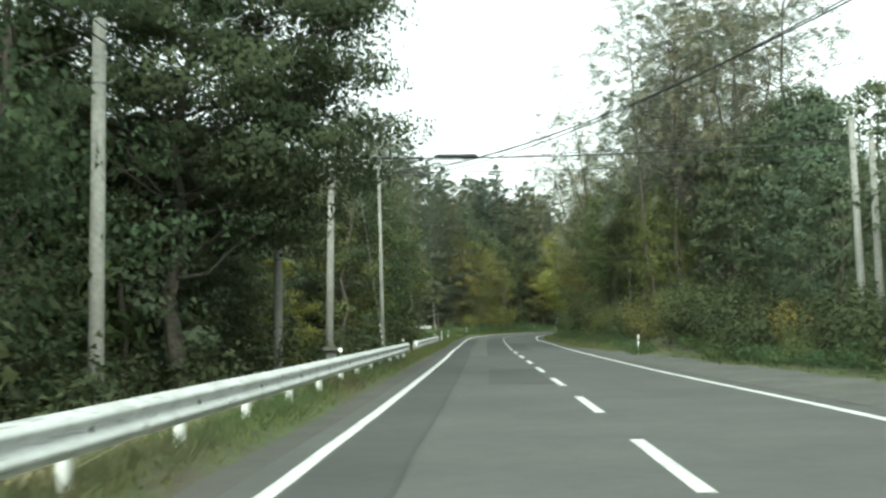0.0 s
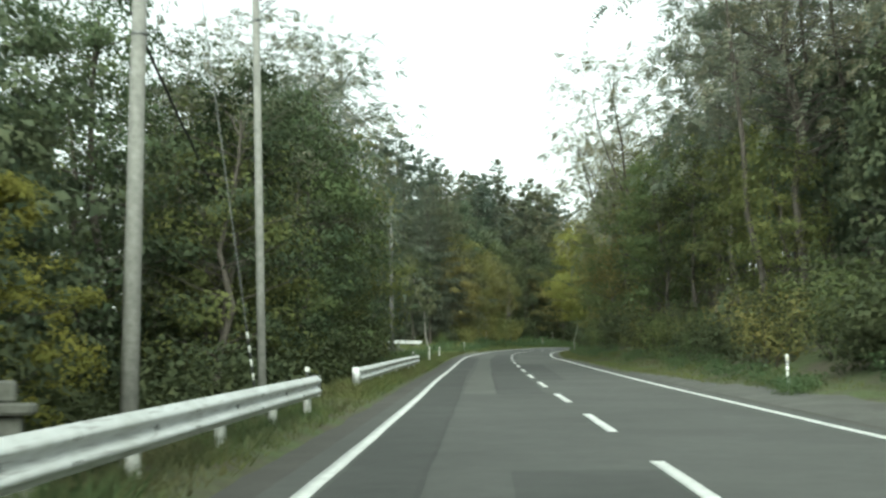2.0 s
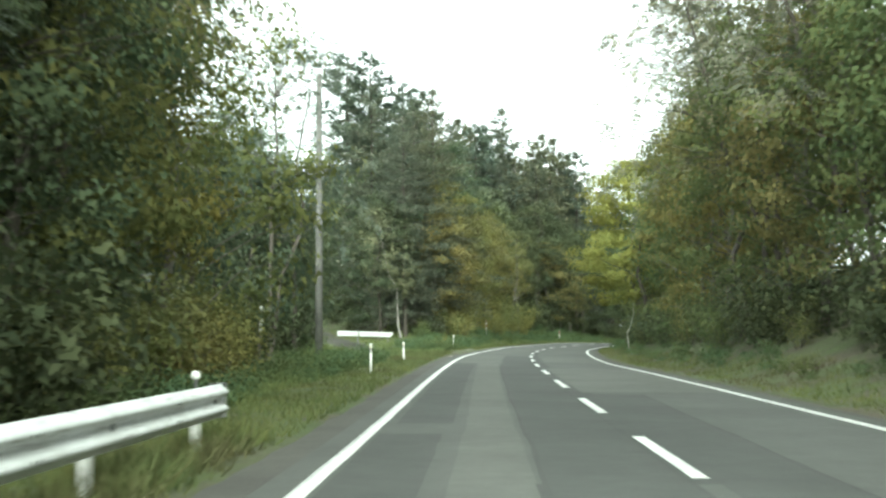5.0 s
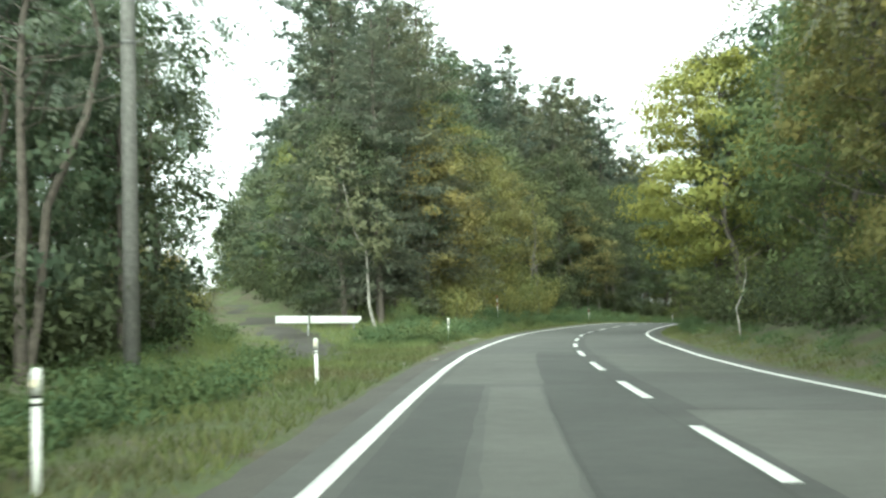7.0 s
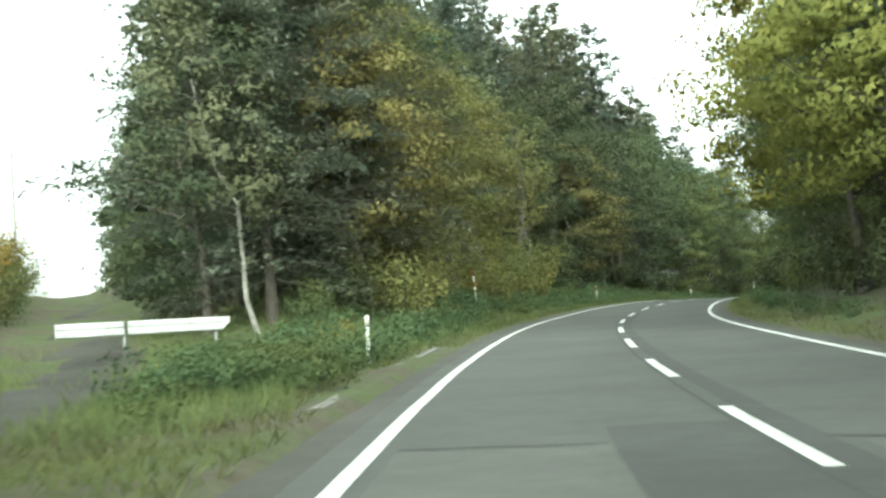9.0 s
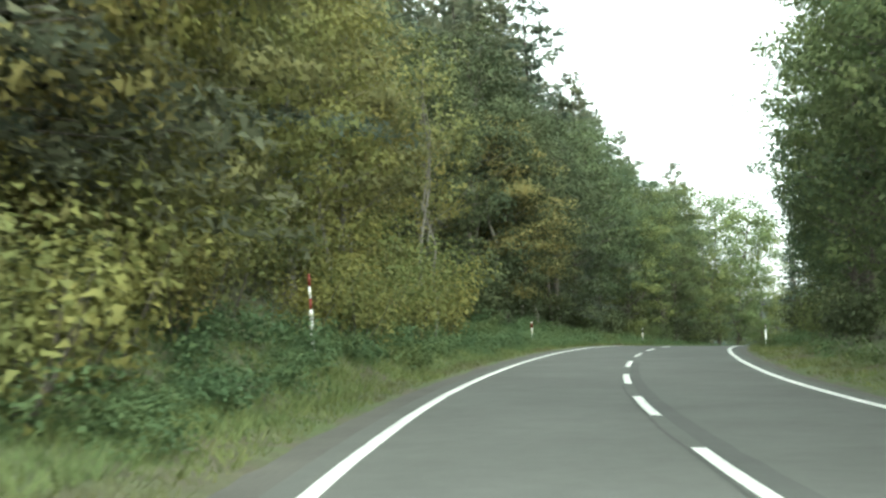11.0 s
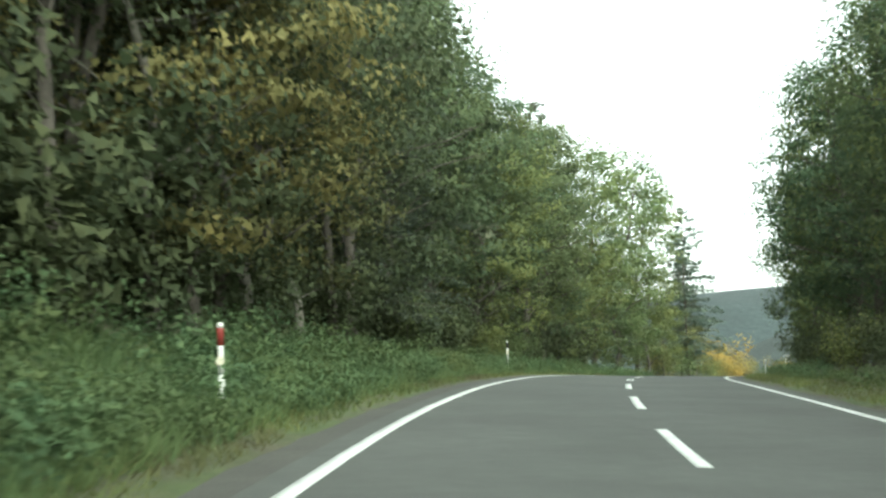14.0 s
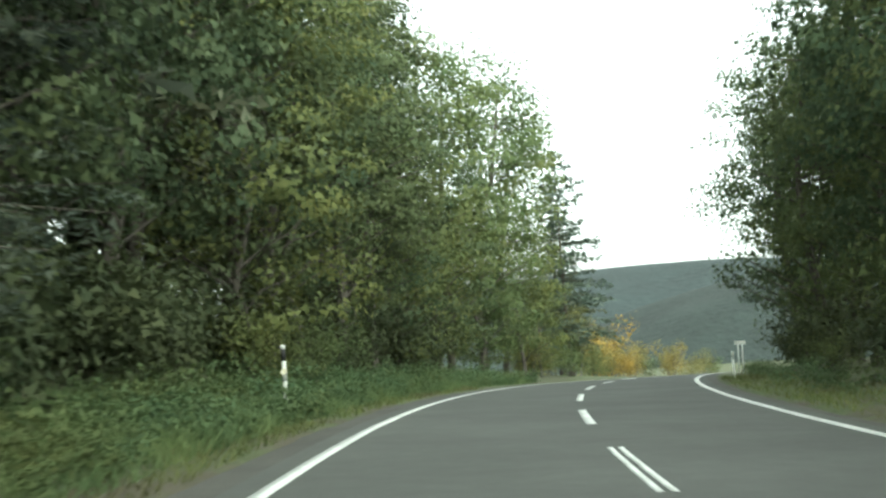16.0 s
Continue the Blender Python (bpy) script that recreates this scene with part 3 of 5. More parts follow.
def broadleaf(seed, height, base, radius, clumps, per, leaf, mat, bark, trunk=0.16, lean=0.6, spread=0.9, flat=0.55, top=0.75, stems=1, hollow=0.25, frond=False, limbs=3):
    """A broadleaf tree: stems with limbs to every few clumps, and leaves in clumps with gaps between."""
    rng = np.random.default_rng(seed)
    lots = []
    stems_top = []
    for k in range(stems):
        off = rng.normal(size=2) * 0.35 * (stems > 1)
        tip = np.array([rng.normal() * lean + off[0] * 3, rng.normal() * lean + off[1] * 3, height * (0.9 - 0.12 * k * rng.random())])
        pts = bent(rng, (off[0], off[1], -0.4), tip, 0.14 * math.sqrt(height) / 2, 8)
        r0 = trunk * (1 - 0.2 * k / max(1, stems))
        lots.append(tube(pts, [r0 * (1.25 if i == 0 else 1) * (1 - 0.88 * i / 7) + 0.012 for i in range(8)], 7, False))
        stems_top.append(pts)
    u = rng.random(clumps) ** top
    ang = rng.random(clumps) * 2 * math.pi
    wide = radius * np.sqrt(np.clip(np.sin(np.pi * np.clip(0.12 + 0.85 * u, 0, 1)), 0.05, 1)) * (0.75 + 0.4 * rng.random(clumps))
    r = wide * (hollow + (1 - hollow) * np.sqrt(rng.random(clumps)))
    c = np.stack([r * np.cos(ang), r * np.sin(ang), base + (height - base) * u], 1)
    for i in range(clumps):
        pts = stems_top[i % stems]
        at = min(6.4, max(1.0, 8 * (c[i, 2] - 0.22 * np.hypot(c[i, 0], c[i, 1]) - 0.3 - 0.5 * rng.random()) / height))
        j = int(at)
        start = pts[j].lerp(pts[j + 1], at - j)
        c[i, :2] += np.array(start[:2]) * 0.7
        if i % limbs == 0:
            mid = bent(rng, start, c[i], 0.12 * radius / 3, 4)
            lots.append(tube(mid, [trunk * 0.28 * (1 - j / 11), trunk * 0.2 * (1 - j / 12), trunk * 0.12, 0.008], 4, False))
    size = spread * (0.6 + 0.7 * rng.random(clumps))
    axis = np.array([0, 0, base + 0.45 * (height - base)])
    out = (c - axis) / np.array([radius, radius, 0.6 * (height - base)])
    if frond:
        return wood_mesh("trunk", lots, bark), mesh_arrays("crown", *feathers(rng, c, size, out, per, leaf), mat)
    which = np.repeat(np.arange(clumps), per)
    n = len(which)
    d = unit(rng.normal(size=(n, 3))) * (rng.random((n, 1)) ** 0.42)
    p = c[which] + d * size[which][:, None] * np.array([1, 1, flat])
    p[:, 2] -= 0.12 * np.hypot(d[:, 0], d[:, 1]) * size[which]
    soft_n = d * 0.9 + out[which] * 0.7 + np.array([0, 0, 0.35])
    ln = leaf * (0.6 + 0.8 * rng.random(n))
    v, f = slivers(rng, p, soft_n + rng.normal(size=(n, 3)) * 0.5, ln, ln * (0.6 + 0.3 * rng.random(n)))
    return wood_mesh("trunk", lots, bark), mesh_arrays("crown", v, f, mat, np.repeat(unit(soft_n), 3, axis=0))


def conifer(seed, height, base, radius, whorls, per, leaf, mat, bark, trunk=0.2, droop=0.25, ragged_=0.25):
    """A conifer: a straight stem, whorls of branches and flat sprays of needles along them."""
    rng = np.random.default_rng(seed)
    pts = bent(rng, (0, 0, -0.4), (rng.normal() * 0.2, rng.normal() * 0.2, height), 0.08, 8)
    lots = [tube(pts, [trunk * (1.2 if i == 0 else 1) * (1 - 0.93 * i / 7) + 0.01 for i in range(8)], 7, False)]
    ps, ns, lens, sn = [], [], [], []
    for w in range(whorls):
        u = (w + 0.4 * rng.random()) / whorls
        z = base + (height - base) * u
        reach = radius * (1 - u) ** 0.6 * (1 + ragged_ * rng.normal()) + 0.25
        for k in range(5 if u < 0.8 else 4):
            a = rng.random() * 2 * math.pi
            L = max(0.3, reach * (0.75 + 0.5 * rng.random()))
            dirv = np.array([math.cos(a), math.sin(a), 0.35 * u - droop * (1 - u)])
            if L > 0.8 and k % 2 == 0:
                lots.append(tube([Vector((0, 0, z)), Vector(dirv * L * 0.5) + Vector((0, 0, z)), Vector(dirv * L) + Vector((0, 0, z + 0.05 * L))], [0.035 * trunk / 0.2, 0.022, 0.006], 4, False))
            m = max(4, int(per * L / radius))
            t = rng.random(m) ** 0.7
            side = np.array([-math.sin(a), math.cos(a), 0])
            q = np.array([0, 0, z]) + dirv * L * t[:, None] + side * (rng.normal(size=m) * 0.22 * L * (1.15 - t))[:, None] + rng.normal(size=(m, 3)) * [0.05, 0.05, 0.12]
            ps.append(q)
            ns.append(np.array([0, 0, 1.0]) + rng.normal(size=(m, 3)) * 0.5)
            lens.append(leaf * (0.6 + 0.8 * rng.random(m)))
            sn.append(dirv * (0.3 + 0.7 * t[:, None]) + np.array([0, 0, 0.55]))
    p, nrm, ln = np.concatenate(ps), np.concatenate(ns), np.concatenate(lens)
    v, f = slivers(rng, p, nrm, ln, ln * 0.4)
    nr = np.repeat(unit(np.concatenate(sn)), 3, axis=0)
    return wood_mesh("trunk", lots, bark), mesh_arrays("crown", v, f, mat, nr)


def shrub(seed, height, radius, n, leaf, mat, bark=None, stems=7):
    """A shrub: thin stems and an uneven heap of leaves."""
    rng = np.random.default_rng(seed)
    lots, c = [], []
    for k in range(stems):
        a = 2 * math.pi * k / stems + rng.random()
        r = radius * (0.25 + 0.6 * rng.random())
        tip = (r * math.cos(a), r * math.sin(a), height * (0.5 + 0.45 * rng.random()))
        lots.append(tube(bent(rng, (0.15 * math.cos(a), 0.15 * math.sin(a), -0.15), tip, 0.08, 4), [0.022, 0.017, 0.012, 0.005], 4, False))
        for w in (0.45, 0.75, 1.0):
            c.append(np.array(tip) * [w, w, w] + rng.normal(size=3) * 0.12 * radius)
    c = np.array(c)
    which = rng.integers(0, len(c), n)
    d = unit(rng.normal(size=(n, 3))) * rng.random((n, 1)) ** 0.4
    p = c[which] + d * np.array([0.42 * radius, 0.42 * radius, 0.3 * height])
    p[:, 2] = np.abs(p[:, 2]) + 0.03
    soft_n = d * 0.8 + p / np.array([radius, radius, height]) * 0.5 + np.array([0, 0, 0.45])
    ln = leaf * (0.55 + 0.9 * rng.random(n))
    v, f = slivers(rng, p, soft_n + rng.normal(size=(n, 3)) * 0.5, ln, ln * (0.5 + 0.25 * rng.random(n)))
    nr = np.repeat(unit(soft_n), 3, axis=0)
    crown = mesh_arrays("foliage", v, f, mat, nr)
    SOFT[crown.name] = nr
    return None if bark else wood_mesh("branch", lots, M_BARK), crown


SOFT = {}
KINDS = {}


def kind(key, name, label, category, meshes):
    KINDS.setdefault(key, (name, label, category, []))[3].append(meshes)


for i in range(3):
    kind("dark", "broadleaf_tree", "tall broadleaf tree with a dense dark green crown", "tree",
         broadleaf(10 + i, 13 + i, 2.2, 3.9, 98, 97, 0.155, L_DARK, M_BARK, 0.2, 0.6, 1.0))
    kind("deep", "broadleaf_tree", "roadside broadleaf tree with a deep green shady crown", "tree",
         broadleaf(15 + i, 12 + i, 1.4, 3.6, 98, 97, 0.155, L_DEEP, M_BARK, 0.17, 0.6, 1.0))
    kind("mid", "broadleaf_tree", "roadside broadleaf tree with mid green leaves", "tree",
         broadleaf(20 + i, 10.5 + i, 1.0, 3.3, 96, 94, 0.152, L_MID, M_BARK, 0.14, 0.6, 0.95))
    kind("olive", "broadleaf_tree", "broadleaf tree turning olive and yellow in autumn", "tree",
         broadleaf(30 + i, 10 + i, 1.0, 3.3, 96, 94, 0.15, L_OLIVE, M_BARK_PALE, 0.13, 0.6, 0.95))
    kind("airy", "locust_tree", "tall thin locust tree with sparse feathery leaves", "tree",
         broadleaf(40 + i, 15 + i, 5.5, 4.3, 160, 54, 0.2, L_GREY, M_BARK, 0.13, 0.9, 0.75, 0.6, 0.8, 2, 0.1, True, 2))
    kind("conifer", "conifer_tree", "tall dark conifer with drooping needle sprays", "tree",
         conifer(50 + i, 17 + 1.5 * i, 1.5, 3.9, 46, 112, 0.25, L_CONIFER_HAZED, M_BARK))
for i in range(2):
    kind("yellow", "maple_tree", "roadside tree with bright yellow-green autumn leaves", "tree",
         broadleaf(60 + i, 11.5 + i, 2.2, 3.6, 110, 150, 0.15, L_YELLOW, M_BARK, 0.16, 0.5, 1.0, 0.45))
    kind("lime", "autumn_tree", "roadside tree with yellowish green leaves in early autumn", "tree",
         broadleaf(35 + i, 10.5 + i, 0.9, 3.4, 96, 98, 0.148, L_LIME, M_BARK_PALE, 0.13, 0.6, 0.95))
    kind("amber", "autumn_tree", "roadside tree with amber and brown autumn leaves", "tree",
         broadleaf(65 + i, 9.5 + i, 1.6, 3.2, 100, 115, 0.15, L_AMBER, M_BARK_PALE, 0.13, 0.6, 0.9))
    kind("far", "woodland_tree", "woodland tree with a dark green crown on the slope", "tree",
         broadleaf(70 + i, 12.5 + i, 2.0, 3.9, 85, 40, 0.31, L_WOOD_HAZED, M_BARK, 0.2, 0.6, 1.1, limbs=7))
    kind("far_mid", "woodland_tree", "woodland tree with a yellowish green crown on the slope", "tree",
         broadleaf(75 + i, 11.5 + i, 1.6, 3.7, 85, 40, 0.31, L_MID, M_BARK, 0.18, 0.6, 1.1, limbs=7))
    kind("far_conifer", "conifer_tree", "dark conifer on the wooded hill", "tree",
         conifer(80 + i, 18 + 2 * i, 3.0, 3.9, 32, 50, 0.54, L_CONIFER_HAZED, M_BARK))
for i in range(3):
    kind("bush", "roadside_bush", "dense mid green roadside bush", "bush", shrub(90 + i, 2.0, 1.5, 1500, 0.115, L_MID))
    kind("bush_dark", "roadside_bush", "dark green undergrowth bush at the forest edge", "bush", shrub(100 + i, 2.4, 1.7, 880, 0.185, L_DEEP, M_BARK))
    kind("bush_olive", "roadside_bush", "rambling bush with olive and yellowing leaves", "bush", shrub(110 + i, 2.1, 1.6, 1500, 0.115, L_OLIVE))
    kind("weed", "weed_clump", "low fresh green weeds on the verge", "weeds", shrub(120 + i, 0.7, 1.0, 400, 0.1, L_FRESH, L_FRESH, 11))
for i in range(3):
    kind("bush_pale", "roadside_bush", "tall rambling bush with pale yellowish green leaves", "bush", shrub(115 + i, 2.2, 1.6, 1350, 0.132, L_LIME))
kind("bush_yellow", "roadside_bush", "bush with yellow autumn leaves", "bush", shrub(130, 2.2, 1.6, 1600, 0.13, L_GOLD))
for i in range(2):
    kind("bare", "young_tree", "slim young tree with a forked pale trunk and few leaves", "tree",
         broadleaf(170 + i, 8.5 + i, 3.6, 2.0, 60, 26, 0.16, L_OLIVE, M_BARK_PALE, 0.042, 0.5, 0.6, 0.7, 0.8, 2, 0.1, limbs=2))
kind("birch", "birch_tree", "leaning birch with pale trunk and sparse browning leaves", "tree",
     broadleaf(140, 10.5, 3.4, 2.7, 110, 50, 0.16, L_BIRCH, M_BIRCH, 0.075, 0.2, 0.75, 0.7, 0.8, 1, 0.15))

kind("overhang", "broadleaf_tree", "big dark green broadleaf tree whose limbs overhang the road", "tree",
     broadleaf(150, 15.5, 5.5, 6.3, 300, 400, 0.128, L_DEEP, M_BARK, 0.3, 0.6, 1.25, 0.45, 0.85))

plant_rng = np.random.default_rng(7)


LOW = {"weed": [], "bush_dark": []}


def plant(key, s, lat, size=1.0, turn=None, tilt=(0, 0), sink=0.0, tall=1.0):
    name, label, category, variants = KINDS[key]
    body, crown = variants[int(plant_rng.integers(len(variants)))]
    turn = plant_rng.random() * 360 if turn is None else turn
    if (s < 126 and lat < -20) or lat > 17 or (s < 18 and lat < -11) or (s > 318 and lat > 5):
        return None
    g = ground_at(s, lat)
    m = pose(g.x, g.y, g.z - sink, tilt[0], tilt[1], turn) @ Matrix.Diagonal((size, size, size * tall, 1))
    if body is None:
        co = np.empty(3 * len(crown.vertices), dtype=np.float32)
        crown.vertices.foreach_get("co", co)
        LOW[key].append((co.reshape(-1, 3) @ np.array(m.to_3x3()).T + np.array(m.translation), SOFT[crown.name] @ np.array(m.to_3x3().normalized()).T))
        return None
    e = thing(name, m, label, category)
    for me in (q for q in (body, crown) if q):
        share(me.name.split(".")[0], me, e)
    return e


def plant_to(key, s, lat, top):
    """A plant whose top reaches that height over the road."""
    crown = KINDS[key][3][0][1]
    high = max(v.co.z for v in crown.vertices)
    x, y, z, h, bank = along(s)
    level = z - math.sin(bank) * max(-EDGE_L, min(EDGE_R, lat))
    return plant(key, s, lat, (level + top - ground_at(s, lat).z) / high)


def pick(*weights):
    """A key by weight, from pairs of key and weight."""
    t = sum(w for _, w in weights)
    x = plant_rng.random() * t
    for k, w in weights:
        x -= w
        if x <= 0:
            return k
    return weights[-1][0]


def row(s0, s1, step, lat0, lat1, keys, lo, hi, skip=()):
    global plant_rng
    plant_rng = np.random.default_rng(int(abs(s0 * 7919 + s1 * 131 + step * 977 + lat0 * 53 + lat1 * 17)))
    s = s0
    while s < s1:
        a = s + plant_rng.normal() * step * 0.2
        lat = lat0 + (lat1 - lat0) * plant_rng.random()
        size = lo + (hi - lo) * plant_rng.random()
        key = pick(*keys)
        if abs(lat) > 11.3:
            key = {"dark": "far", "deep": "far", "mid": "far_mid", "conifer": "far_conifer"}.get(key, key)
        if key == "weed" and 142 < a < 190 and abs(lat - side_at(a)[0]) < 2.2:
            s += step
            continue
        if not any(p <= a <= q and l0 <= lat <= l1 for p, q, l0, l1 in skip):
            plant(key, a, lat, size)
        s += step * (0.8 + 0.4 * plant_rng.random())


# the closed side road's corridor is kept free
LANE = [(126, 160, -14, -4), (160, 170, -15, -9), (170, 180, -17.5, -11.5), (180, 192, -23, -15.5), (192, 205, -30, -20), (205, 260, -60, -28)]

# left side, from the start to the side road
row(6, 44, 5.0, -17.5, -14.5, [("dark", 3), ("mid", 1)], 0.9, 1.15)
row(44, 64, 4.6, -17, -13.5, [("deep", 3), ("dark", 1)], 0.75, 0.9)
row(24, 50, 3.4, -13.5, -11.0, [("deep", 3), ("bush_dark", 1)], 0.42, 0.58)
row(2, 60, 5.5, -26, -19, [("far", 3), ("far_mid", 1)], 0.8, 1.05)
row(38, 72, 3.6, -20, -16, [("far", 1)], 0.75, 0.95)
row(64, 98, 3.6, -9.8, -8.2, [("deep", 3), ("dark", 3), ("mid", 1)], 0.7, 0.88)
row(66, 98, 8.0, -10.5, -9.0, [("airy", 1)], 0.7, 0.8)
row(60, 120, 5.0, -20, -13, [("far_mid", 3), ("far", 2)], 0.75, 0.95)
row(99, 126, 4.0, -18, -14.5, [("far_mid", 3), ("far", 1)], 0.95, 1.15)
row(96, 117, 4.0, -12.5, -10.6, [("lime", 1)], 1.12, 1.36)
row(100, 119, 1.7, -10.2, -8.8, [("bush_pale", 3), ("bush_olive", 2)], 0.8, 1.3)
row(119, 128, 3.6, -13.5, -11.6, [("deep", 1), ("dark", 1)], 0.62, 0.75)
row(96, 124, 9.0, -15, -12, [("airy", 1)], 0.8, 0.95)
row(2, 126, 9.5, -36, -26, [("far", 3), ("far_mid", 2)], 0.8, 1.0)
row(8, 98, 2.6, -11.5, -9.0, [("bush_dark", 1)], 0.8, 1.3)
row(56, 98, 2.6, -8.6, -7.2, [("bush_dark", 1)], 0.8, 1.1)
row(36, 66, 2.4, -15, -10.8, [("deep", 3), ("dark", 1)], 0.55, 0.78)
row(10, 100, 2.0, -16, -12, [("bush_dark", 1)], 1.2, 1.9)
row(14, 90, 6.0, -28, -20, [("far", 3), ("far_mid", 1)], 0.7, 0.95)
row(94, 124, 2.4, -12.5, -10, [("bush_olive", 4), ("bush", 2)], 0.6, 1.1)
row(96, 126, 1.6, -9.8, -7.6, [("weed", 3), ("bush_olive", 1)], 0.6, 1.1)
# the clump of trees by the tall pole
row(138, 147, 2.8, -15, -11.5, [("deep", 2), ("dark", 2)], 0.58, 0.72)
row(130, 148, 1.8, -15, -11.5, [("bush_dark", 1)], 0.7, 1.2)
# the island between the side road and the road, and on up the hill
row(183, 204, 4.2, -12.4, -9.6, [("conifer", 3), ("dark", 2)], 0.85, 1.1)
row(190, 250, 4.6, -19, -12.5, [("conifer", 3), ("far_mid", 2), ("far", 2)], 0.95, 1.2, LANE)
row(192, 228, 4.2, -12, -9, [("olive", 1), ("lime", 3), ("amber", 2)], 0.85, 1.15)
row(228, 240, 3.6, -11.5, -9, [("deep", 1)], 0.9, 1.1)
row(236, 266, 3.6, -9.8, -7.9, [("deep", 5), ("dark", 1)], 0.9, 1.2)
row(266, 302, 3.8, -10.4, -8.2, [("dark", 4), ("mid", 1), ("deep", 1)], 0.9, 1.2)
row(240, 330, 5.0, -21, -13, [("far", 2), ("conifer", 2)], 0.95, 1.2)
row(218, 330, 4.6, -33, -20, [("far_conifer", 4), ("far", 1)], 1.0, 1.25, LANE)
row(262, 312, 1.5, -9.6, -7.6, [("bush_dark", 2), ("bush", 1)], 0.75, 1.15)
row(280, 304, 4.2, -8.8, -7.6, [("mid", 3), ("dark", 2)], 0.9, 1.1)
for s, lat, size in ((310, -9.6, 1.5), (316, -9.4, 1.5), (323, -9.8, 1.55), (331, -10.5, 1.4)):
    plant("mid", s, lat, size)
row(304, 332, 3.6, -11, -8.2, [("mid", 3), ("dark", 1)], 0.8, 1.0)
for s in range(187, 236, 3):
    plant(pick(("far", 2), ("far_conifer", 3)), s, side_at(s)[0] + 6.6 + plant_rng.random() * 2.5, 0.6 + 0.25 * plant_rng.random())
row(184, 220, 1.7, -8.8, -6.6, [("bush_olive", 3), ("bush_pale", 4)], 0.7, 1.15)
row(232, 310, 2.0, -10.0, -8.0, [("bush_dark", 1)], 0.6, 0.95)
row(190, 222, 1.7, -11.5, -8.4, [("bush_olive", 3), ("bush_pale", 3)], 0.9, 1.5)
row(222, 240, 1.5, -10.5, -8.2, [("bush_dark", 1)], 0.9, 1.4)
row(184, 230, 1.1, -6.4, -5.5, [("weed", 1)], 0.5, 0.9)
row(226, 316, 0.7, -6.2, -5.1, [("weed", 1)], 0.5, 0.85)
row(228, 316, 0.8, -8.2, -6.0, [("weed", 1)], 0.7, 1.1)
row(156, 183, 0.55, -9.2, -5.6, [("weed", 1)], 0.6, 1.1)
row(98, 136, 0.55, -9.6, -6.4, [("weed", 1)], 0.5, 0.95)
row(136, 150, 1.3, -9.5, -6.6, [("weed", 1)], 0.45, 0.8)
row(184, 232, 0.8, -7.4, -6.0, [("weed", 1)], 0.5, 0.9)
row(180, 190, 1.4, -10.0, -7.5, [("bush", 3), ("bush_dark", 3)], 0.6, 1.0)
row(332, 380, 3.0, -16, -7.5, [("bush", 2), ("bush_olive", 2)], 0.8, 1.4)
row(318, 380, 2.6, 6.5, 10, [("bush", 2), ("bush_olive", 2), ("bush_yellow", 1)], 0.8, 1.4)
# beyond the side road
for s in range(139, 206, 2):
    for off in (3.4, 5.0, 7.0):
        if s < 182:
            plant("weed", s + plant_rng.random(), side_at(s)[0] - off - 1.2 * plant_rng.random(), 0.6 + 0.4 * plant_rng.random())
            continue
        key = pick(("bush_olive", 2), ("bush", 2), ("weed", 4 if off < 4 else 1))
        plant(key, s + plant_rng.random(), side_at(s)[0] - off - 1.2 * plant_rng.random(), 0.7 + 0.5 * plant_rng.random())
for s in range(186, 244, 2):
    plant(pick(("bush_dark", 3), ("bush", 2)), s, side_at(s)[0] + 3.0 + 1.8 * plant_rng.random(), 0.8 + 0.6 * plant_rng.random())
    plant(pick(("far_mid", 2), ("far", 2)), s + 1, side_at(s)[0] + 3.9 + 2.5 * plant_rng.random(), 0.5 + 0.35 * plant_rng.random())
for s, off, size in ((199, 5.0, 1.3), (203, 5.5, 1.5), (206, 8, 1.7), (210, 5.2, 1.6), (213, 7.5, 1.8), (217, 5.0, 1.6), (220, 7, 1.7), (226, 5.5, 1.4), (234, 5.5, 1.5), (243, 6, 1.5)):
    plant(pick(("bush_olive", 2), ("bush_yellow", 2), ("bush", 1)), s, side_at(s)[0] - off, size)
for key, s, lat, top in (("olive", 186, -26, 7.5), ("olive", 191, -29.5, 8), ("olive", 182, -25.5, 7), ("olive", 196, -32.5, 7.5), ("olive", 176, -24, 7), ("airy", 189, -28, 13.5), ("airy", 193.5, -31, 11.5),
                         ("mid", 213, -39.5, 8.6), ("mid", 220, -44, 9.5), ("dark", 226, -49.5, 10), ("mid", 236, -57, 9.5)):
    plant_to(key, s, lat, top)
for s in range(184, 210, 4):
    plant(pick(("olive", 2), ("mid", 1)), s, side_at(s)[0] - 8 - 3 * plant_rng.random(), 0.4 + 0.2 * plant_rng.random())
row(150, 215, 6.0, -44, -27, [("bush_olive", 3), ("bush", 2), ("bush_yellow", 1)], 0.9, 1.5, LANE)
row(110, 146, 5.0, -26, -16.5, [("far", 2), ("far_mid", 2)], 0.6, 0.78)

for s, lat, size in ((150, -14.5, 0.78), (155, -17.5, 0.9), (145, -14, 0.68), (160, -19.5, 0.9), (140.5, -13, 0.6)):
    plant("dark", s, lat, size)
for s, lat, size in ((148, -20, 0.8), (158, -24, 0.9), (166, -27, 0.9)):
    plant("far", s, lat, size)

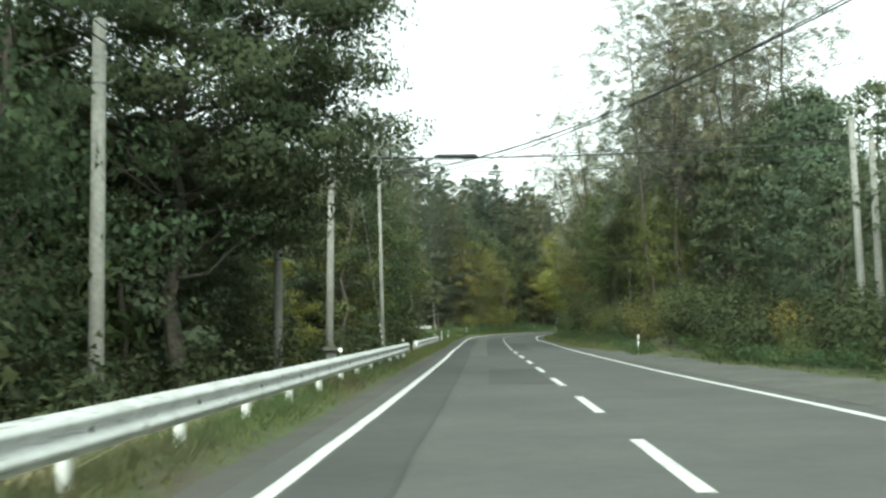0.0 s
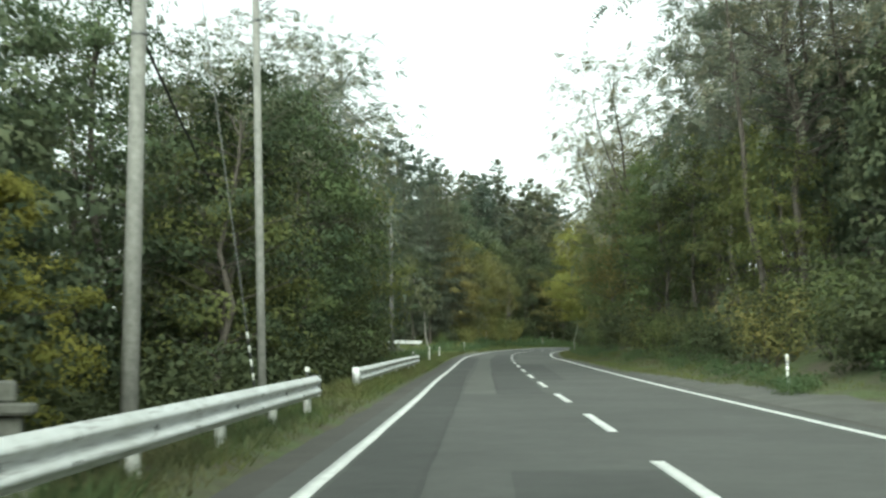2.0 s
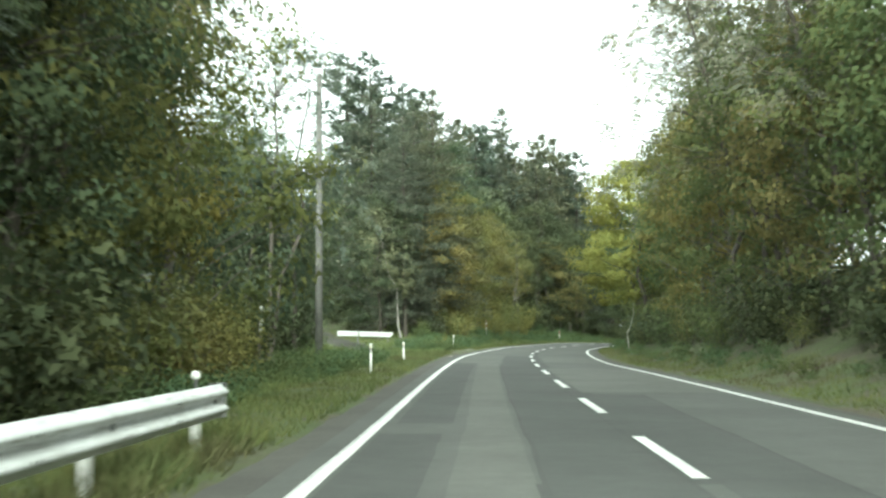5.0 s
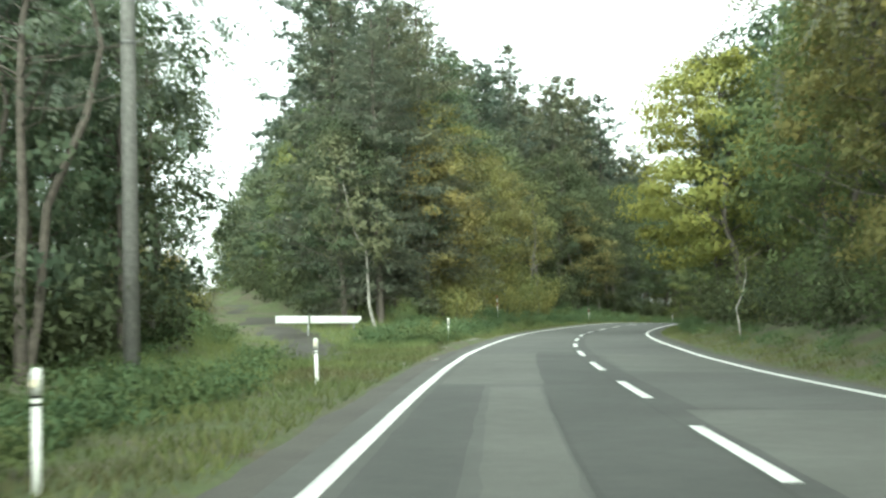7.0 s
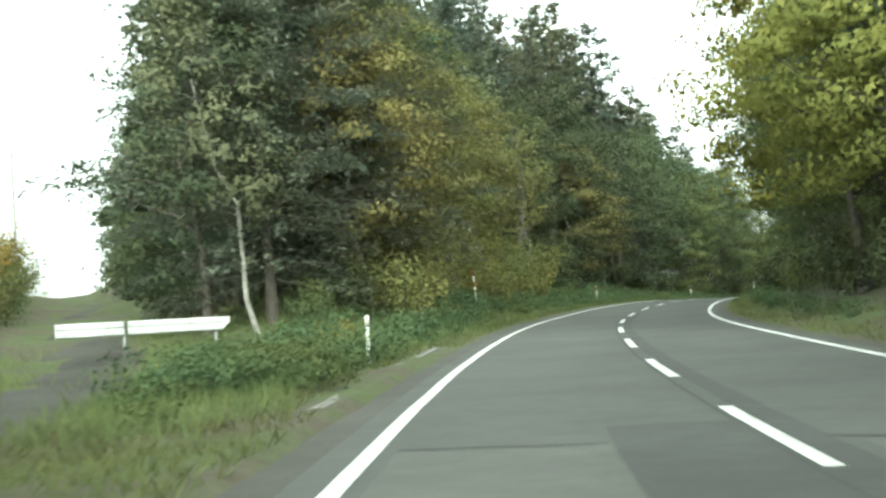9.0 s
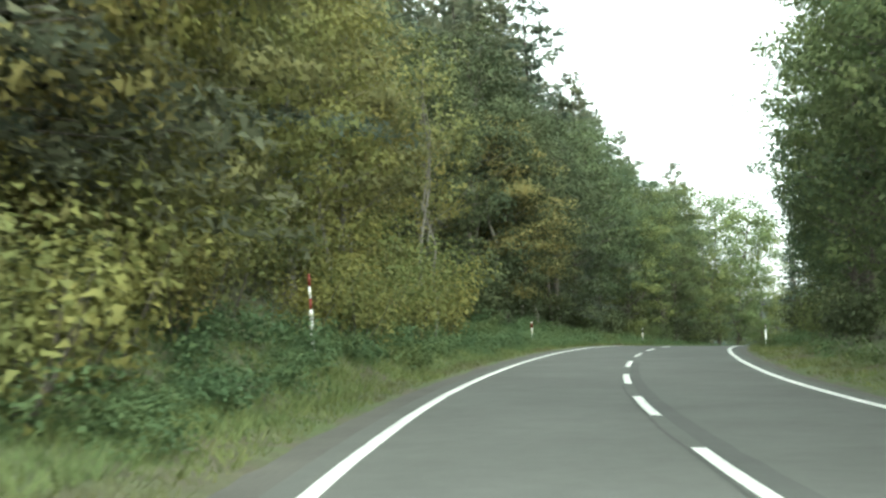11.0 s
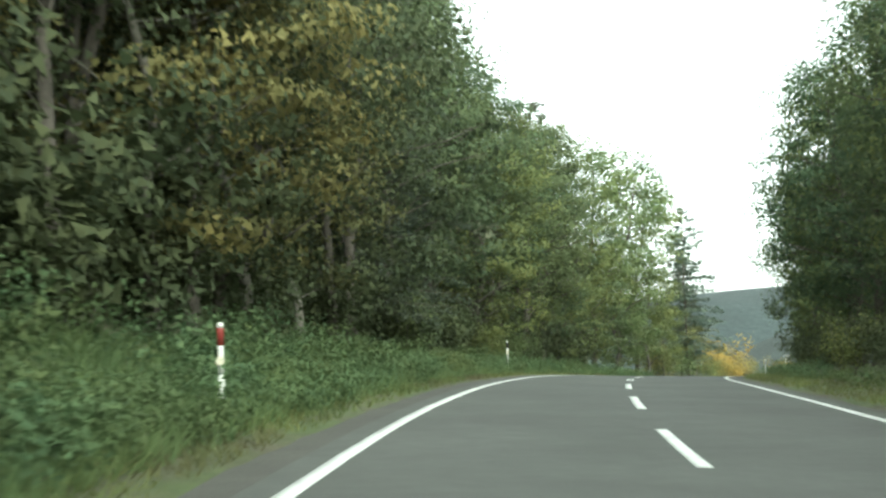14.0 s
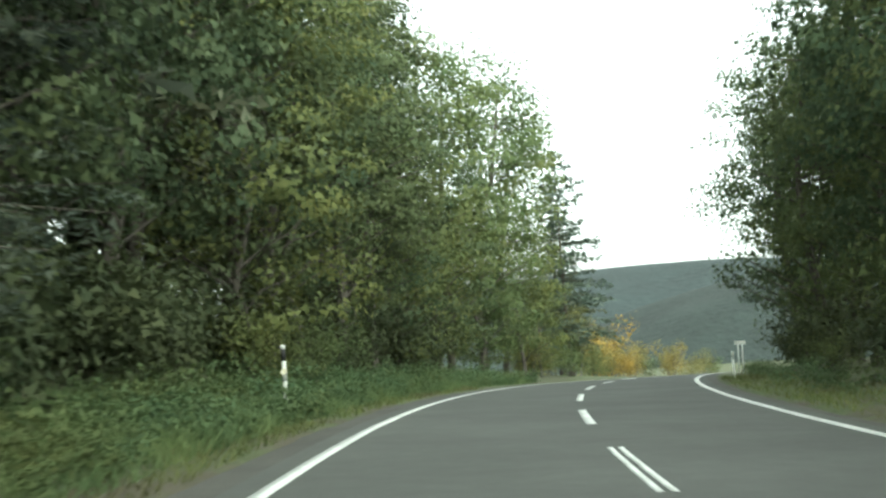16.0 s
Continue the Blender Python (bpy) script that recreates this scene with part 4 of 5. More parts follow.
# right side
row(30, 80, 4.6, 11.8, 13, [("dark", 1), ("deep", 1)], 0.5, 0.65)
row(60, 128, 4.2, 12.5, 15.5, [("deep", 1)], 0.6, 0.75)
row(80, 114, 4.6, 9.5, 12.5, [("mid", 1), ("deep", 4), ("olive", 1)], 0.65, 0.85)
row(26, 120, 5.2, 15, 22, [("far", 4), ("far_mid", 1)], 0.55, 0.75)
row(30, 130, 7.0, 22, 36, [("far", 3), ("far_mid", 2)], 0.65, 0.85)
row(70, 125, 6.0, 12, 15.5, [("airy", 1)], 1.0, 1.25)
row(168, 192, 4.0, 9.5, 11.5, [("mid", 2), ("olive", 1)], 0.9, 1.1)
row(110, 166, 4.2, 8.0, 10, [("olive", 3), ("amber", 1), ("mid", 2)], 0.85, 1.1)
row(120, 200, 5.0, 11, 18, [("far", 2), ("far_mid", 3)], 0.95, 1.2)
row(188, 282, 3.9, 9.0, 10.8, [("dark", 3), ("mid", 2)], 0.95, 1.2)
row(282, 318, 3.8, 8.8, 10.2, [("dark", 3), ("mid", 2)], 0.9, 1.15)
row(190, 325, 5.0, 12, 20, [("far", 1)], 1.0, 1.25)
row(56, 78, 1.6, 8.2, 11.5, [("bush", 1), ("bush_dark", 4)], 0.7, 1.2)
row(44, 64, 1.8, 7.8, 10.4, [("bush", 1), ("bush_dark", 4)], 0.5, 0.9)
row(28, 70, 2.6, 9.4, 11.6, [("bush", 1), ("bush_dark", 4)], 0.6, 1.1)
row(64, 188, 2.2, 6.8, 8.6, [("bush", 3), ("bush_dark", 3), ("bush_olive", 2)], 0.55, 1.05)
row(188, 316, 2.6, 7.0, 8.4, [("bush_dark", 3), ("bush", 2)], 0.55, 1.0)
row(30, 310, 2.0, 5.6, 6.9, [("weed", 5)], 0.4, 0.8, [(0, 63, 0, 7.2)])
row(20, 62, 0.9, 7.0, 8.2, [("weed", 5)], 0.5, 1.0)
row(20, 58, 1.6, 7.8, 9.4, [("bush_dark", 3), ("bush", 1)], 0.5, 0.9)

row(160, 168.5, 0.4, -6.6, -5.15, [("weed", 1)], 0.7, 1.0)
for s, lat in ((62.6, 5.3), (63.1, 5.9), (62.4, 5.7), (61.8, 5.2)):
    plant("weed", s, lat, 0.62)
for s, lat in ((232.6, 5.0), (233.1, 5.5), (231.9, 5.3)):
    plant("weed", s, lat, 0.6)

# single plants that stand out
for s, lat, top in ((272, -25, 31), (276, -20.5, 31), (279, -22.7, 33), (277, -16.5, 28), (283, -19, 29), (268, -28, 31), (262, -24, 28), (285, -14, 23), (270, -18, 27), (255, -21, 25), (258, -14.8, 25), (266, -15.3, 28), (273, -13.4, 27), (281, -11.8, 22), (250, -15.5, 23)):
    plant_to("far_conifer", s, lat, top)
for s, lat, top in ((196.5, -14.0, 22), (184.5, -11.4, 18.5), (191, -12.6, 20.5), (262, -9.6, 15), (268, -10, 14.5)):
    plant_to("conifer", s, lat, top)
for s, lat in ((222, -8.0), (217.5, -7.3), (213, -8.8), (209.5, -8.2), (226, -8.6)):
    plant("bare", s, lat, 0.9 + 0.25 * plant_rng.random())
plant("overhang", 36.0, -10.2, 1.0, 0)
plant_to("yellow", 53, -10.3, 4.0)
plant("far", 213, -15, 1.1)
plant("far_mid", 218, -14.5, 1.0)
plant("far", 208, -16, 1.1)
plant("far", 222, -16, 1.1)
plant("dark", 25.0, -14.0, 1.1)
plant("dark", 29.0, -12.8, 1.15)
for s, lat, size in ((74, 14.5, 0.7), (80, 16, 0.8), (86, 14, 0.75), (93, 14.5, 0.8), (68, 15, 0.7)):
    plant("far", s, lat, size)
plant("dark", 21.0, -12.6, 1.1)
plant("airy", 136.7, -11.6, 0.95, 40, (0, 7))
plant("airy", 101, 10.5, 1.1)
plant("yellow", 176, 8.0, 1.15)
plant("yellow", 183, 7.6, 1.25)
plant("birch", 179.5, -10.7, 1.0, 0, (0, -9))
plant("deep", 180.5, -12.6, 0.95)
for s, lat, size in ((94, -10.8, 1.0), (99.5, -10.2, 1.08), (105, -10.6, 1.05), (88, -11.2, 0.95)):
    plant("airy", s, lat, size)
for s, lat, size in ((240, -8.4, 1.05), (246, -8.2, 1.1), (253, -8.8, 0.95), (214, -9.2, 1.0)):
    plant("amber", s, lat, size)
for s, lat, size in ((216.5, -7.7, 1.3), (219, -7.5, 1.35), (221.5, -7.7, 1.3), (224, -8.0, 1.2), (213.5, -7.8, 1.25), (169.5, -6.3, 0.42)):
    plant("bush_pale", s, lat, size)
plant("airy", 80, 9.6, 1.2)
plant("airy", 146, 8.8, 1.15)
plant("airy", 141, 9.6, 1.1)
for s, lat, size in ((146, -12.7, 0.66), (150.5, -13.2, 0.7), (155, -14.8, 0.72)):
    plant("deep", s, lat, size)
for key, s, lat, top in (("dark", 66, -12.8, 10.5), ("dark", 71, -14.2, 11.0), ("deep", 76, -13.2, 10.5), ("dark", 61, -14.5, 10.0), ("deep", 81, -14.6, 11.0)):
    plant_to(key, s, lat, top)
for s, lat, size in ((306, 7.9, 1.0), (297, 8.2, 0.95), (312, 8.4, 0.9)):
    plant("dark", s, lat, size)
plant("bush_yellow", 353, -8.2, 0.9)
plant("bush_yellow", 357, -9.0, 1.1)
plant("amber", 187, -8.6, 1.05)
plant("amber", 194, -8.4, 1.0)
plant("far_conifer", 341, -8.9, 0.8)
plant("far_conifer", 343.5, -10.4, 0.66)
plant("mid", 334, -9.0, 0.6)
plant("olive", 340, -8.0, 0.45)
plant("airy", 84.5, 11.0, 1.3)
plant("airy", 117, 9.4, 1.12, 0, (0, -13))
plant("airy", 127, 9.4, 1.0, 0, (0, -12))
plant("bush_yellow", 371.5, -17, 2.3)
plant("bush_yellow", 366, -15, 1.7)
plant("bush_yellow", 368.5, -9.5, 1.3)
plant("bush_yellow", 46, 9.0, 0.8)

for key, name, corners, mat, label, category in (
        ("weed", "verge_weeds", 3, L_FRESH, "low fresh green weeds along the verges", "weeds"),
        ("bush_dark", "undergrowth", 3, L_DEEP, "dark green undergrowth along the forest edge", "undergrowth")):
    low_points = np.concatenate([q[0] for q in LOW[key]])
    low_mesh = mesh_arrays(name, low_points, np.arange(len(low_points)).reshape(-1, corners), mat, np.concatenate([q[1] for q in LOW[key]]))
    tagged(new(name, low_mesh), label, category, "", "stuff")


def sapling(s, lat):
    """A thin crooked stem with a few leaves at its tip."""
    g = ground_at(s, lat)
    e = thing("sapling", pose(g.x, g.y, g.z), "thin crooked pale sapling on the verge", "sapling")
    stem = tube([(0, 0, -0.2), (-0.05, 0, 0.7), (-0.12, 0, 1.2), (0.12, 0, 1.7), (0.3, 0, 2.4), (0.28, 0, 3.0)], [0.04, 0.036, 0.032, 0.028, 0.022, 0.01], 7)
    link_mesh("trunk", *stem, M_BIRCH, e, "", True)
    rng = np.random.default_rng(5)
    c = np.array([0.28, 0, 2.8]) + rng.normal(size=(150, 3)) * [0.35, 0.35, 0.3]
    v, f = slivers(rng, c, rng.normal(size=(150, 3)) + [0, 0, 0.8], np.full(150, 0.14), np.full(150, 0.09))
    share("leaves", mesh_arrays("leaves", v, f, L_OLIVE), e)


sapling(158.9, 5.9)


# ---- guardrails ----
def beam_profile():
    """The W-shaped section of a rail: out from the posts, and up."""
    pts = []
    for i in range(15):
        t = i / 14
        z = -0.185 + 0.37 * t
        x = 0.042 * math.cos(4 * math.pi * t - math.pi) + 0.045
        pts.append((x, z))
    return pts


RAIL_UP = 0.6


def guardrail(s0, s1, lat, first_post, label, sleeves):
    e = thing("guardrail", Matrix.Identity(4), label, "guardrail")
    prof = beam_profile()
    s = s0
    piece = 0
    while s < s1 - 0.1:
        n = min(s + 4.0, s1)
        rows_ = []
        k = max(2, int((n - s) / 1.0) + 1)
        for i in range(k):
            a = s + (n + (0.12 if n < s1 else 0) - s) * i / (k - 1)
            front = [on_road(a, lat + 0.13 + x + (0.004 if piece % 2 else 0), RAIL_UP + z) for x, z in prof]
            back = [on_road(a, lat + 0.13 + x - 0.006 + (0.004 if piece % 2 else 0), RAIL_UP + z) for x, z in reversed(prof)]
            rows_.append(front + back + [front[0]])
        w = len(rows_[0])
        v = [p for r in rows_ for p in r]
        f = [(i * w + j, i * w + j + 1, (i + 1) * w + j + 1, (i + 1) * w + j) for i in range(k - 1) for j in range(w - 1)]
        beam = link_mesh("beam", v, f, M_RAIL, e, "", True)
        for ds in (-0.1, 0.02):
            for dz in (-0.085, 0.085):
                if s > 0 or s0 > 0:
                    v, f = tube([on_road(s + 0.06 + ds, lat + 0.175, RAIL_UP + dz), on_road(s + 0.06 + ds, lat + 0.228, RAIL_UP + dz)], [0.014, 0.011], 6)
                    link_mesh("bolt", v, f, M_STEEL, beam)
        s, piece = n, piece + 1
    a = first_post
    while a < s1 + 0.3:
        g0, g1 = on_road(a, lat - 0.07, -0.35), on_road(a, lat - 0.07, 0.7)
        v, f = join([tube([g0, g1, g1 + Vector((0, 0, 0.02))], [0.07, 0.07, 0.045], 12)])
        post = link_mesh("post", v, f, M_POST_WHITE, e, "", True)
        v, f = tube([on_road(a, lat - 0.01, RAIL_UP), on_road(a, lat + 0.155, RAIL_UP)], [0.05, 0.05], 6)
        link_mesh("bracket", v, f, M_STEEL, post)
        for dz in (-0.03, 0.05):
            v, f = tube([on_road(a, lat + 0.132, RAIL_UP + dz), on_road(a, lat + 0.146, RAIL_UP + dz)], [0.016, 0.013], 6)
            link_mesh("bolt", v, f, M_STEEL, post)
        a += 4.0
    for a, direction in sleeves:
        pts = []
        for i in range(9):
            w = math.pi * i / 8
            pts.append((direction * 0.16 * math.sin(w), -0.02 + 0.1 * math.cos(w) - 0.02))
        v = [on_road(a + ds, lat + 0.13 + dl, zz) for zz in (0.41, 0.79) for ds, dl in pts]
        f = [(i, i + 1, i + 10, i + 9) for i in range(8)] + [tuple(range(8, -1, -1)), tuple(range(9, 18))]
        link_mesh("end_sleeve", v, f, M_RAIL, e, "rounded white end sleeve", True)
    return e


def rail_reflector(e, s, lat):
    g = on_road(s, lat - 0.07, 0.72)
    v, f = tube([g, g + Vector((0, 0, 0.14))], [0.018, 0.018], 6)
    stalk = link_mesh("reflector_stalk", v, f, M_STEEL, e)
    d = on_road(s + 1, 0) - on_road(s, 0)
    q = g + Vector((0, 0, 0.17))
    v, f = tube([q - d * 0.018, q - d * 0.012, q + d * 0.012, q + d * 0.018], [0.035, 0.052, 0.052, 0.035], 14)
    link_mesh("reflector", v, f, M_POST_WHITE, stalk, "white round reflector", True)


rail_one = guardrail(-20, 54.45, -5.05, -17.4, "white painted steel guardrail on the grassy verge", [(54.45, 1)])
rail_two = guardrail(62.6, 93.0, -5.07, 64.6, "short white steel guardrail beside the ditch", [(62.6, -1), (93.0, 1)])
for s in (30.6, 54.6):
    rail_reflector(rail_one, s, -5.05)
rail_reflector(rail_two, 92.6, -5.07)


# ---- low kerb stones where the side road joins ----
kerb = thing("kerb", Matrix.Identity(4), "worn pale concrete kerb stones half sunk in weeds", "kerb")
for i in range(12):
    s0, s1 = 157 + i * 1.5, 158.46 + i * 1.5
    lat = -4.72 - 0.012 * i + 0.03 * noise.noise(Vector((i * 1.7, 0, 0)))
    v = [on_road(s, lat + dl, z) for z in (-0.2, 0.1 + 0.03 * noise.noise(Vector((i * 0.9, 4, 0)))) for s in (s0, s1) for dl in (-0.09, 0.09)]
    link_mesh("kerb_stone", v, [(0, 1, 3, 2), (4, 6, 7, 5), (0, 4, 5, 1), (2, 3, 7, 6), (0, 2, 6, 4), (1, 5, 7, 3)], M_KERB, kerb)


# ---- utility poles and wires ----
def utility_pole(s, lat, height, base_r, top_r, label, tilt=(0, 0), arms=(), mat=None, bands=()):
    g = ground_at(s, lat)
    height = top_of(s, lat, height).z - g.z
    arms = [(height - down, half, turn) for down, half, turn in arms]
    bands = [height - down for down in bands]
    e = thing("utility_pole", pose(g.x, g.y, g.z, tilt[0], tilt[1], -math.degrees(along(s)[3])), label, "utility pole", "roadside poles")
    v, f = tube([(0, 0, -0.5), (0, 0, height * 0.5), (0, 0, height), (0, 0, height + 0.03)], [base_r, (base_r + top_r) / 2, top_r, top_r * 0.7], 16)
    link_mesh("shaft", v, f, mat or M_CONCRETE, e, "", True)
    for z, half, turn in arms:
        bm = bmesh.new()
        box(bm, -half, half, -0.04, 0.04, z - 0.04, z + 0.04, 0.008)
        arm = part("crossarm", bm, M_STEEL, e, "galvanised steel crossarm")
        arm.matrix_basis = pose(0, 0.16, 0, 0, 0, turn)
        for x in (-half + 0.06, 0.0, half - 0.06):
            v, f = tube([(x, 0, z + 0.04), (x, 0, z + 0.1), (x, 0, z + 0.15), (x, 0, z + 0.2)], [0.02, 0.045, 0.03, 0.045], 8)
            link_mesh("insulator", v, f, M_POST_WHITE, arm, "white porcelain insulator", True)
    for z in bands:
        r = base_r + (top_r - base_r) * z / height + 0.008
        v, f = tube([(0, 0, z - 0.03), (0, 0, z + 0.03)], [r, r], 14)
        link_mesh("band", v, f, M_STEEL, e, "steel band", True)
        v, f = tube([(r, 0, z), (r + 0.16, 0, z + 0.05), (r + 0.22, 0, z + 0.16)], [0.014, 0.012, 0.012], 5)
        link_mesh("hook", v, f, M_STEEL, e)
    return e


def wire(a, b, sag, r, label, name="cable"):
    a, b = Vector(a), Vector(b)
    pts = [a.lerp(b, t / 14) - Vector((0, 0, sag * 4 * (t / 14) * (1 - t / 14))) for t in range(15)]
    v, f = tube(pts, [r] * 15, 5)
    return tagged(link_mesh(name, v, f, M_CABLE, None, label, True), label, "cable", "overhead cables")


def top_of(s, lat, z):
    """A point above the road's own level, at station s."""
    q = on_road(s, max(-4.4, min(4.4, lat)))
    x, y, _, h, _ = along(s)
    return Vector((x + math.cos(h) * lat, y - math.sin(h) * lat, q.z + z))


utility_pole(27.8, -10.0, 8.15, 0.185, 0.145, "grey concrete utility pole standing behind the guardrail", (0, 0), (), None, (1.4,))
utility_pole(41.6, -8.28, 8.6, 0.16, 0.11, "grey concrete utility pole under overhanging branches", (0, 0), (), None, (5.0,))
utility_pole(53.3, -8.05, 9.5, 0.172, 0.12, "tall concrete utility pole with a steel crossarm", (0, 1.0), ((0.3, 0.75, 10),), None, (1.2, 2.6))
utility_pole(54.7, -5.95, 8.05, 0.085, 0.065, "slim galvanised steel pole beside the guardrail", (0, -0.8), (), None, (0.6,))
utility_pole(43.2, 10.5, 8.1, 0.15, 0.1, "weathered concrete pole at the forest edge", (0, -1.0), (), None, (1.0,))
utility_pole(43.3, 11.1, 7.5, 0.15, 0.1, "second weathered concrete pole standing close by", (0, -0.6), (), None, ())
utility_pole(136.3, -9.5, 12.9, 0.18, 0.12, "tall grey utility pole by the overgrown side road", (0, 0), (), M_POLE_DARK, (6.0,))
utility_pole(191.3, -28.4, 16.2, 0.17, 0.11, "utility pole with crossarm beside the side road", (0, 0), ((0.2, 0.7, 0), (1.6, 0.5, 0)), None, ())
utility_pole(225.5, -45.9, 15.3, 0.13, 0.09, "distant utility pole beside the side road", (0, 0), ((0.5, 0.7, 0),), None, ())

wire(top_of(-15, -9.8, 8.4), top_of(27.8, -9.8, 7.6), 0.5, 0.022, "black overhead telephone cable")
wire(top_of(-15, -9.8, 9.0), top_of(27.8, -9.8, 7.9), 0.5, 0.015, "thin black overhead wire")
wire(top_of(27.8, -9.8, 7.6), top_of(41.6, -8.3, 7.0), 0.3, 0.022, "black overhead telephone cable")
wire(top_of(41.6, -8.3, 7.0), top_of(53.3, -8.05, 7.6), 0.3, 0.022, "black overhead telephone cable")
wire(top_of(53.3, -8.05, 7.3), top_of(95, -12, 4.2), 0.6, 0.03, "thick black overhead cable running into the trees")
wire(top_of(41.6, -8.3, 6.9), top_of(43.2, 10.5, 7.4), 0.25, 0.024, "black cable crossing over the road")
wire(top_of(41.6, -8.3, 6.45), top_of(43.3, 11.1, 6.95), 0.25, 0.014, "thin wire crossing over the road")
wire(top_of(53.3, -8.05, 8.2), top_of(43.2, 10.5, 7.9), 0.3, 0.016, "thin wire crossing over the road")
splice = tube([top_of(41.85, -3.3, 6.86), top_of(41.86, -3.2, 6.86), top_of(41.9, -2.0, 6.87), top_of(41.91, -1.9, 6.87)], [0.03, 0.07, 0.07, 0.03], 10)
tagged(link_mesh("cable_splice", *splice, M_CABLE, None, "", True), "black cable splice case hanging on the crossing cable", "cable splice")
for a_, b_, sag_, r_ in ((top_of(55.0, -6.0, 7.95), top_of(12, 10, 8.9), 1.5, 0.019), (top_of(55.0, -6.0, 7.8), top_of(12, 11.6, 9.9), 1.6, 0.016),
                         (top_of(55.0, -6.0, 7.7), top_of(12, 9.2, 8.7), 1.5, 0.016), (top_of(53.3, -7.4, 9.3), top_of(55.0, -6.0, 7.9), 0.05, 0.014)):
    wire(a_, b_, sag_, r_, "thin power wire slanting over the road")


def guy_wire(s, lat, up, s1, lat1):
    a, b = top_of(s, lat, up), ground_at(s1, lat1)
    e = thing("guy_wire", pose(*b), "steel guy wire with a yellow and black striped guard", "guy wire")
    a, z = a - b, Vector((0, 0, 0))
    v, f = tube([z, a], [0.01, 0.01], 5)
    link_mesh("strand", v, f, M_STEEL, e)
    d = a.normalized()
    for i in range(12):
        v, f = tube([d * (0.3 + 0.12 * i), d * (0.3 + 0.12 * (i + 1))], [0.02, 0.02], 8)
        link_mesh("stripe", v, f, M_BLACK if i % 2 else M_POST_WHITE, e, "", True)


guy_wire(53.4, -6.8, 7.5, 53.2, -5.75)


# ---- delineator posts ----
def delineator(s, lat, label, height=0.95, tall=0.0, dark=False, banded=False):
    g = ground_at(s, lat)
    e = thing("delineator_post", pose(g.x, g.y, g.z, 0, plant_rng.normal() * 1.0, -math.degrees(along(s)[3])), label, "delineator", "delineator posts")
    if banded:
        z0 = -0.3
        top = M_BLACK if dark else M_RED
        for name, mat, z1 in (("shaft", M_POST_WHITE, height - 0.68), ("band", M_BLACK, height - 0.66), ("sleeve", M_POST_WHITE, height - 0.3), ("band", top, height - 0.07), ("cap", M_POST_WHITE, height)):
            wide = 0.05 if mat == top else 0.043
            v, f = tube([(0, 0, z0), (0, 0, z1 - 0.01), (0, 0, z1)], [wide, wide, wide - 0.004], 12)
            link_mesh(name, v, f, mat, e, "", True)
            z0 = z1
        v, f = tube([(0, -0.04, height - 0.5), (0, -0.062, height - 0.5)], [0.062, 0.058], 16)
        link_mesh("reflector", v, f, M_REFLECTOR, e, "pale round reflector")
        return e
    v, f = tube([(0, 0, -0.3), (0, 0, height - 0.2), (0, 0, height - 0.2)], [0.038, 0.038, 0.03], 12)
    link_mesh("shaft", v, f, M_POST_WHITE, e, "", True)
    for down in (0.27, 0.21):
        v, f = tube([(0, 0, height - down), (0, 0, height - down + 0.022)], [0.041, 0.041], 12)
        link_mesh("band", v, f, M_BLACK, e)
    v, f = tube([(0, 0, height - 0.19), (0, 0, height - 0.02), (0, 0, height + 0.02)], [0.047, 0.047, 0.028], 12)
    head = link_mesh("head", v, f, M_BLACK if dark else M_POST_WHITE, e, "", True)
    v, f = tube([(0, -0.04, height - 0.1), (0, -0.055, height - 0.1)], [0.034, 0.034], 14)
    link_mesh("reflector", v, f, M_REFLECTOR, head, "pale round reflector")
    if tall:
        for i in range(3):
            z0 = height + tall * i / 3
            v, f = tube([(0.0, 0, z0), (0.0, 0, z0 + tall / 3)], [0.026, 0.026], 8)
            link_mesh("stripe", v, f, M_POST_WHITE if i % 2 else M_RED, e, "", True)
    return e


delineator(63.6, 5.6, "white plastic delineator post on the grass verge")
delineator(120.4, -5.65, "white delineator post with a round reflector on the verge")
delineator(135.1, -5.66, "white delineator post at the overgrown junction", 0.85)
delineator(167.0, -5.4, "white delineator post among green weeds", 0.98)
delineator(198.0, -6.4, "white post with a short red and white striped snow pole", 0.95, 0.75)
delineator(234.7, -5.71, "white delineator post with a red top band in the undergrowth", 1.18, 0, False, True)
delineator(274.0, -5.57, "black and white banded delineator post in the undergrowth", 1.45, 0, True, True)
delineator(298.5, 4.9, "white delineator post on the verge at the crest", 0.95)


def post_pair(s, lat):
    """Two slim pale posts under a short cross piece."""
    g = ground_at(s, lat)
    e = thing("sign_post", pose(g.x, g.y, g.z, 0, 2, -math.degrees(along(s)[3])), "two slim pale steel posts with a short cross piece", "post")
    for x in (-0.09, 0.09):
        v, f = tube([(x, 0, -0.3), (x, 0, 1.35)], [0.03, 0.03], 10)
        link_mesh("post", v, f, M_POST_WHITE, e, "", True)
    bm = bmesh.new()
    box(bm, -0.24, 0.24, -0.045, -0.031, 1.25, 1.4, 0.004)
    part("cross_piece", bm, M_POST_WHITE, e)


post_pair(310, 5.3)
delineator(234.1, 5.2, "white delineator post with a dark top on the verge", 1.05, 0, True)


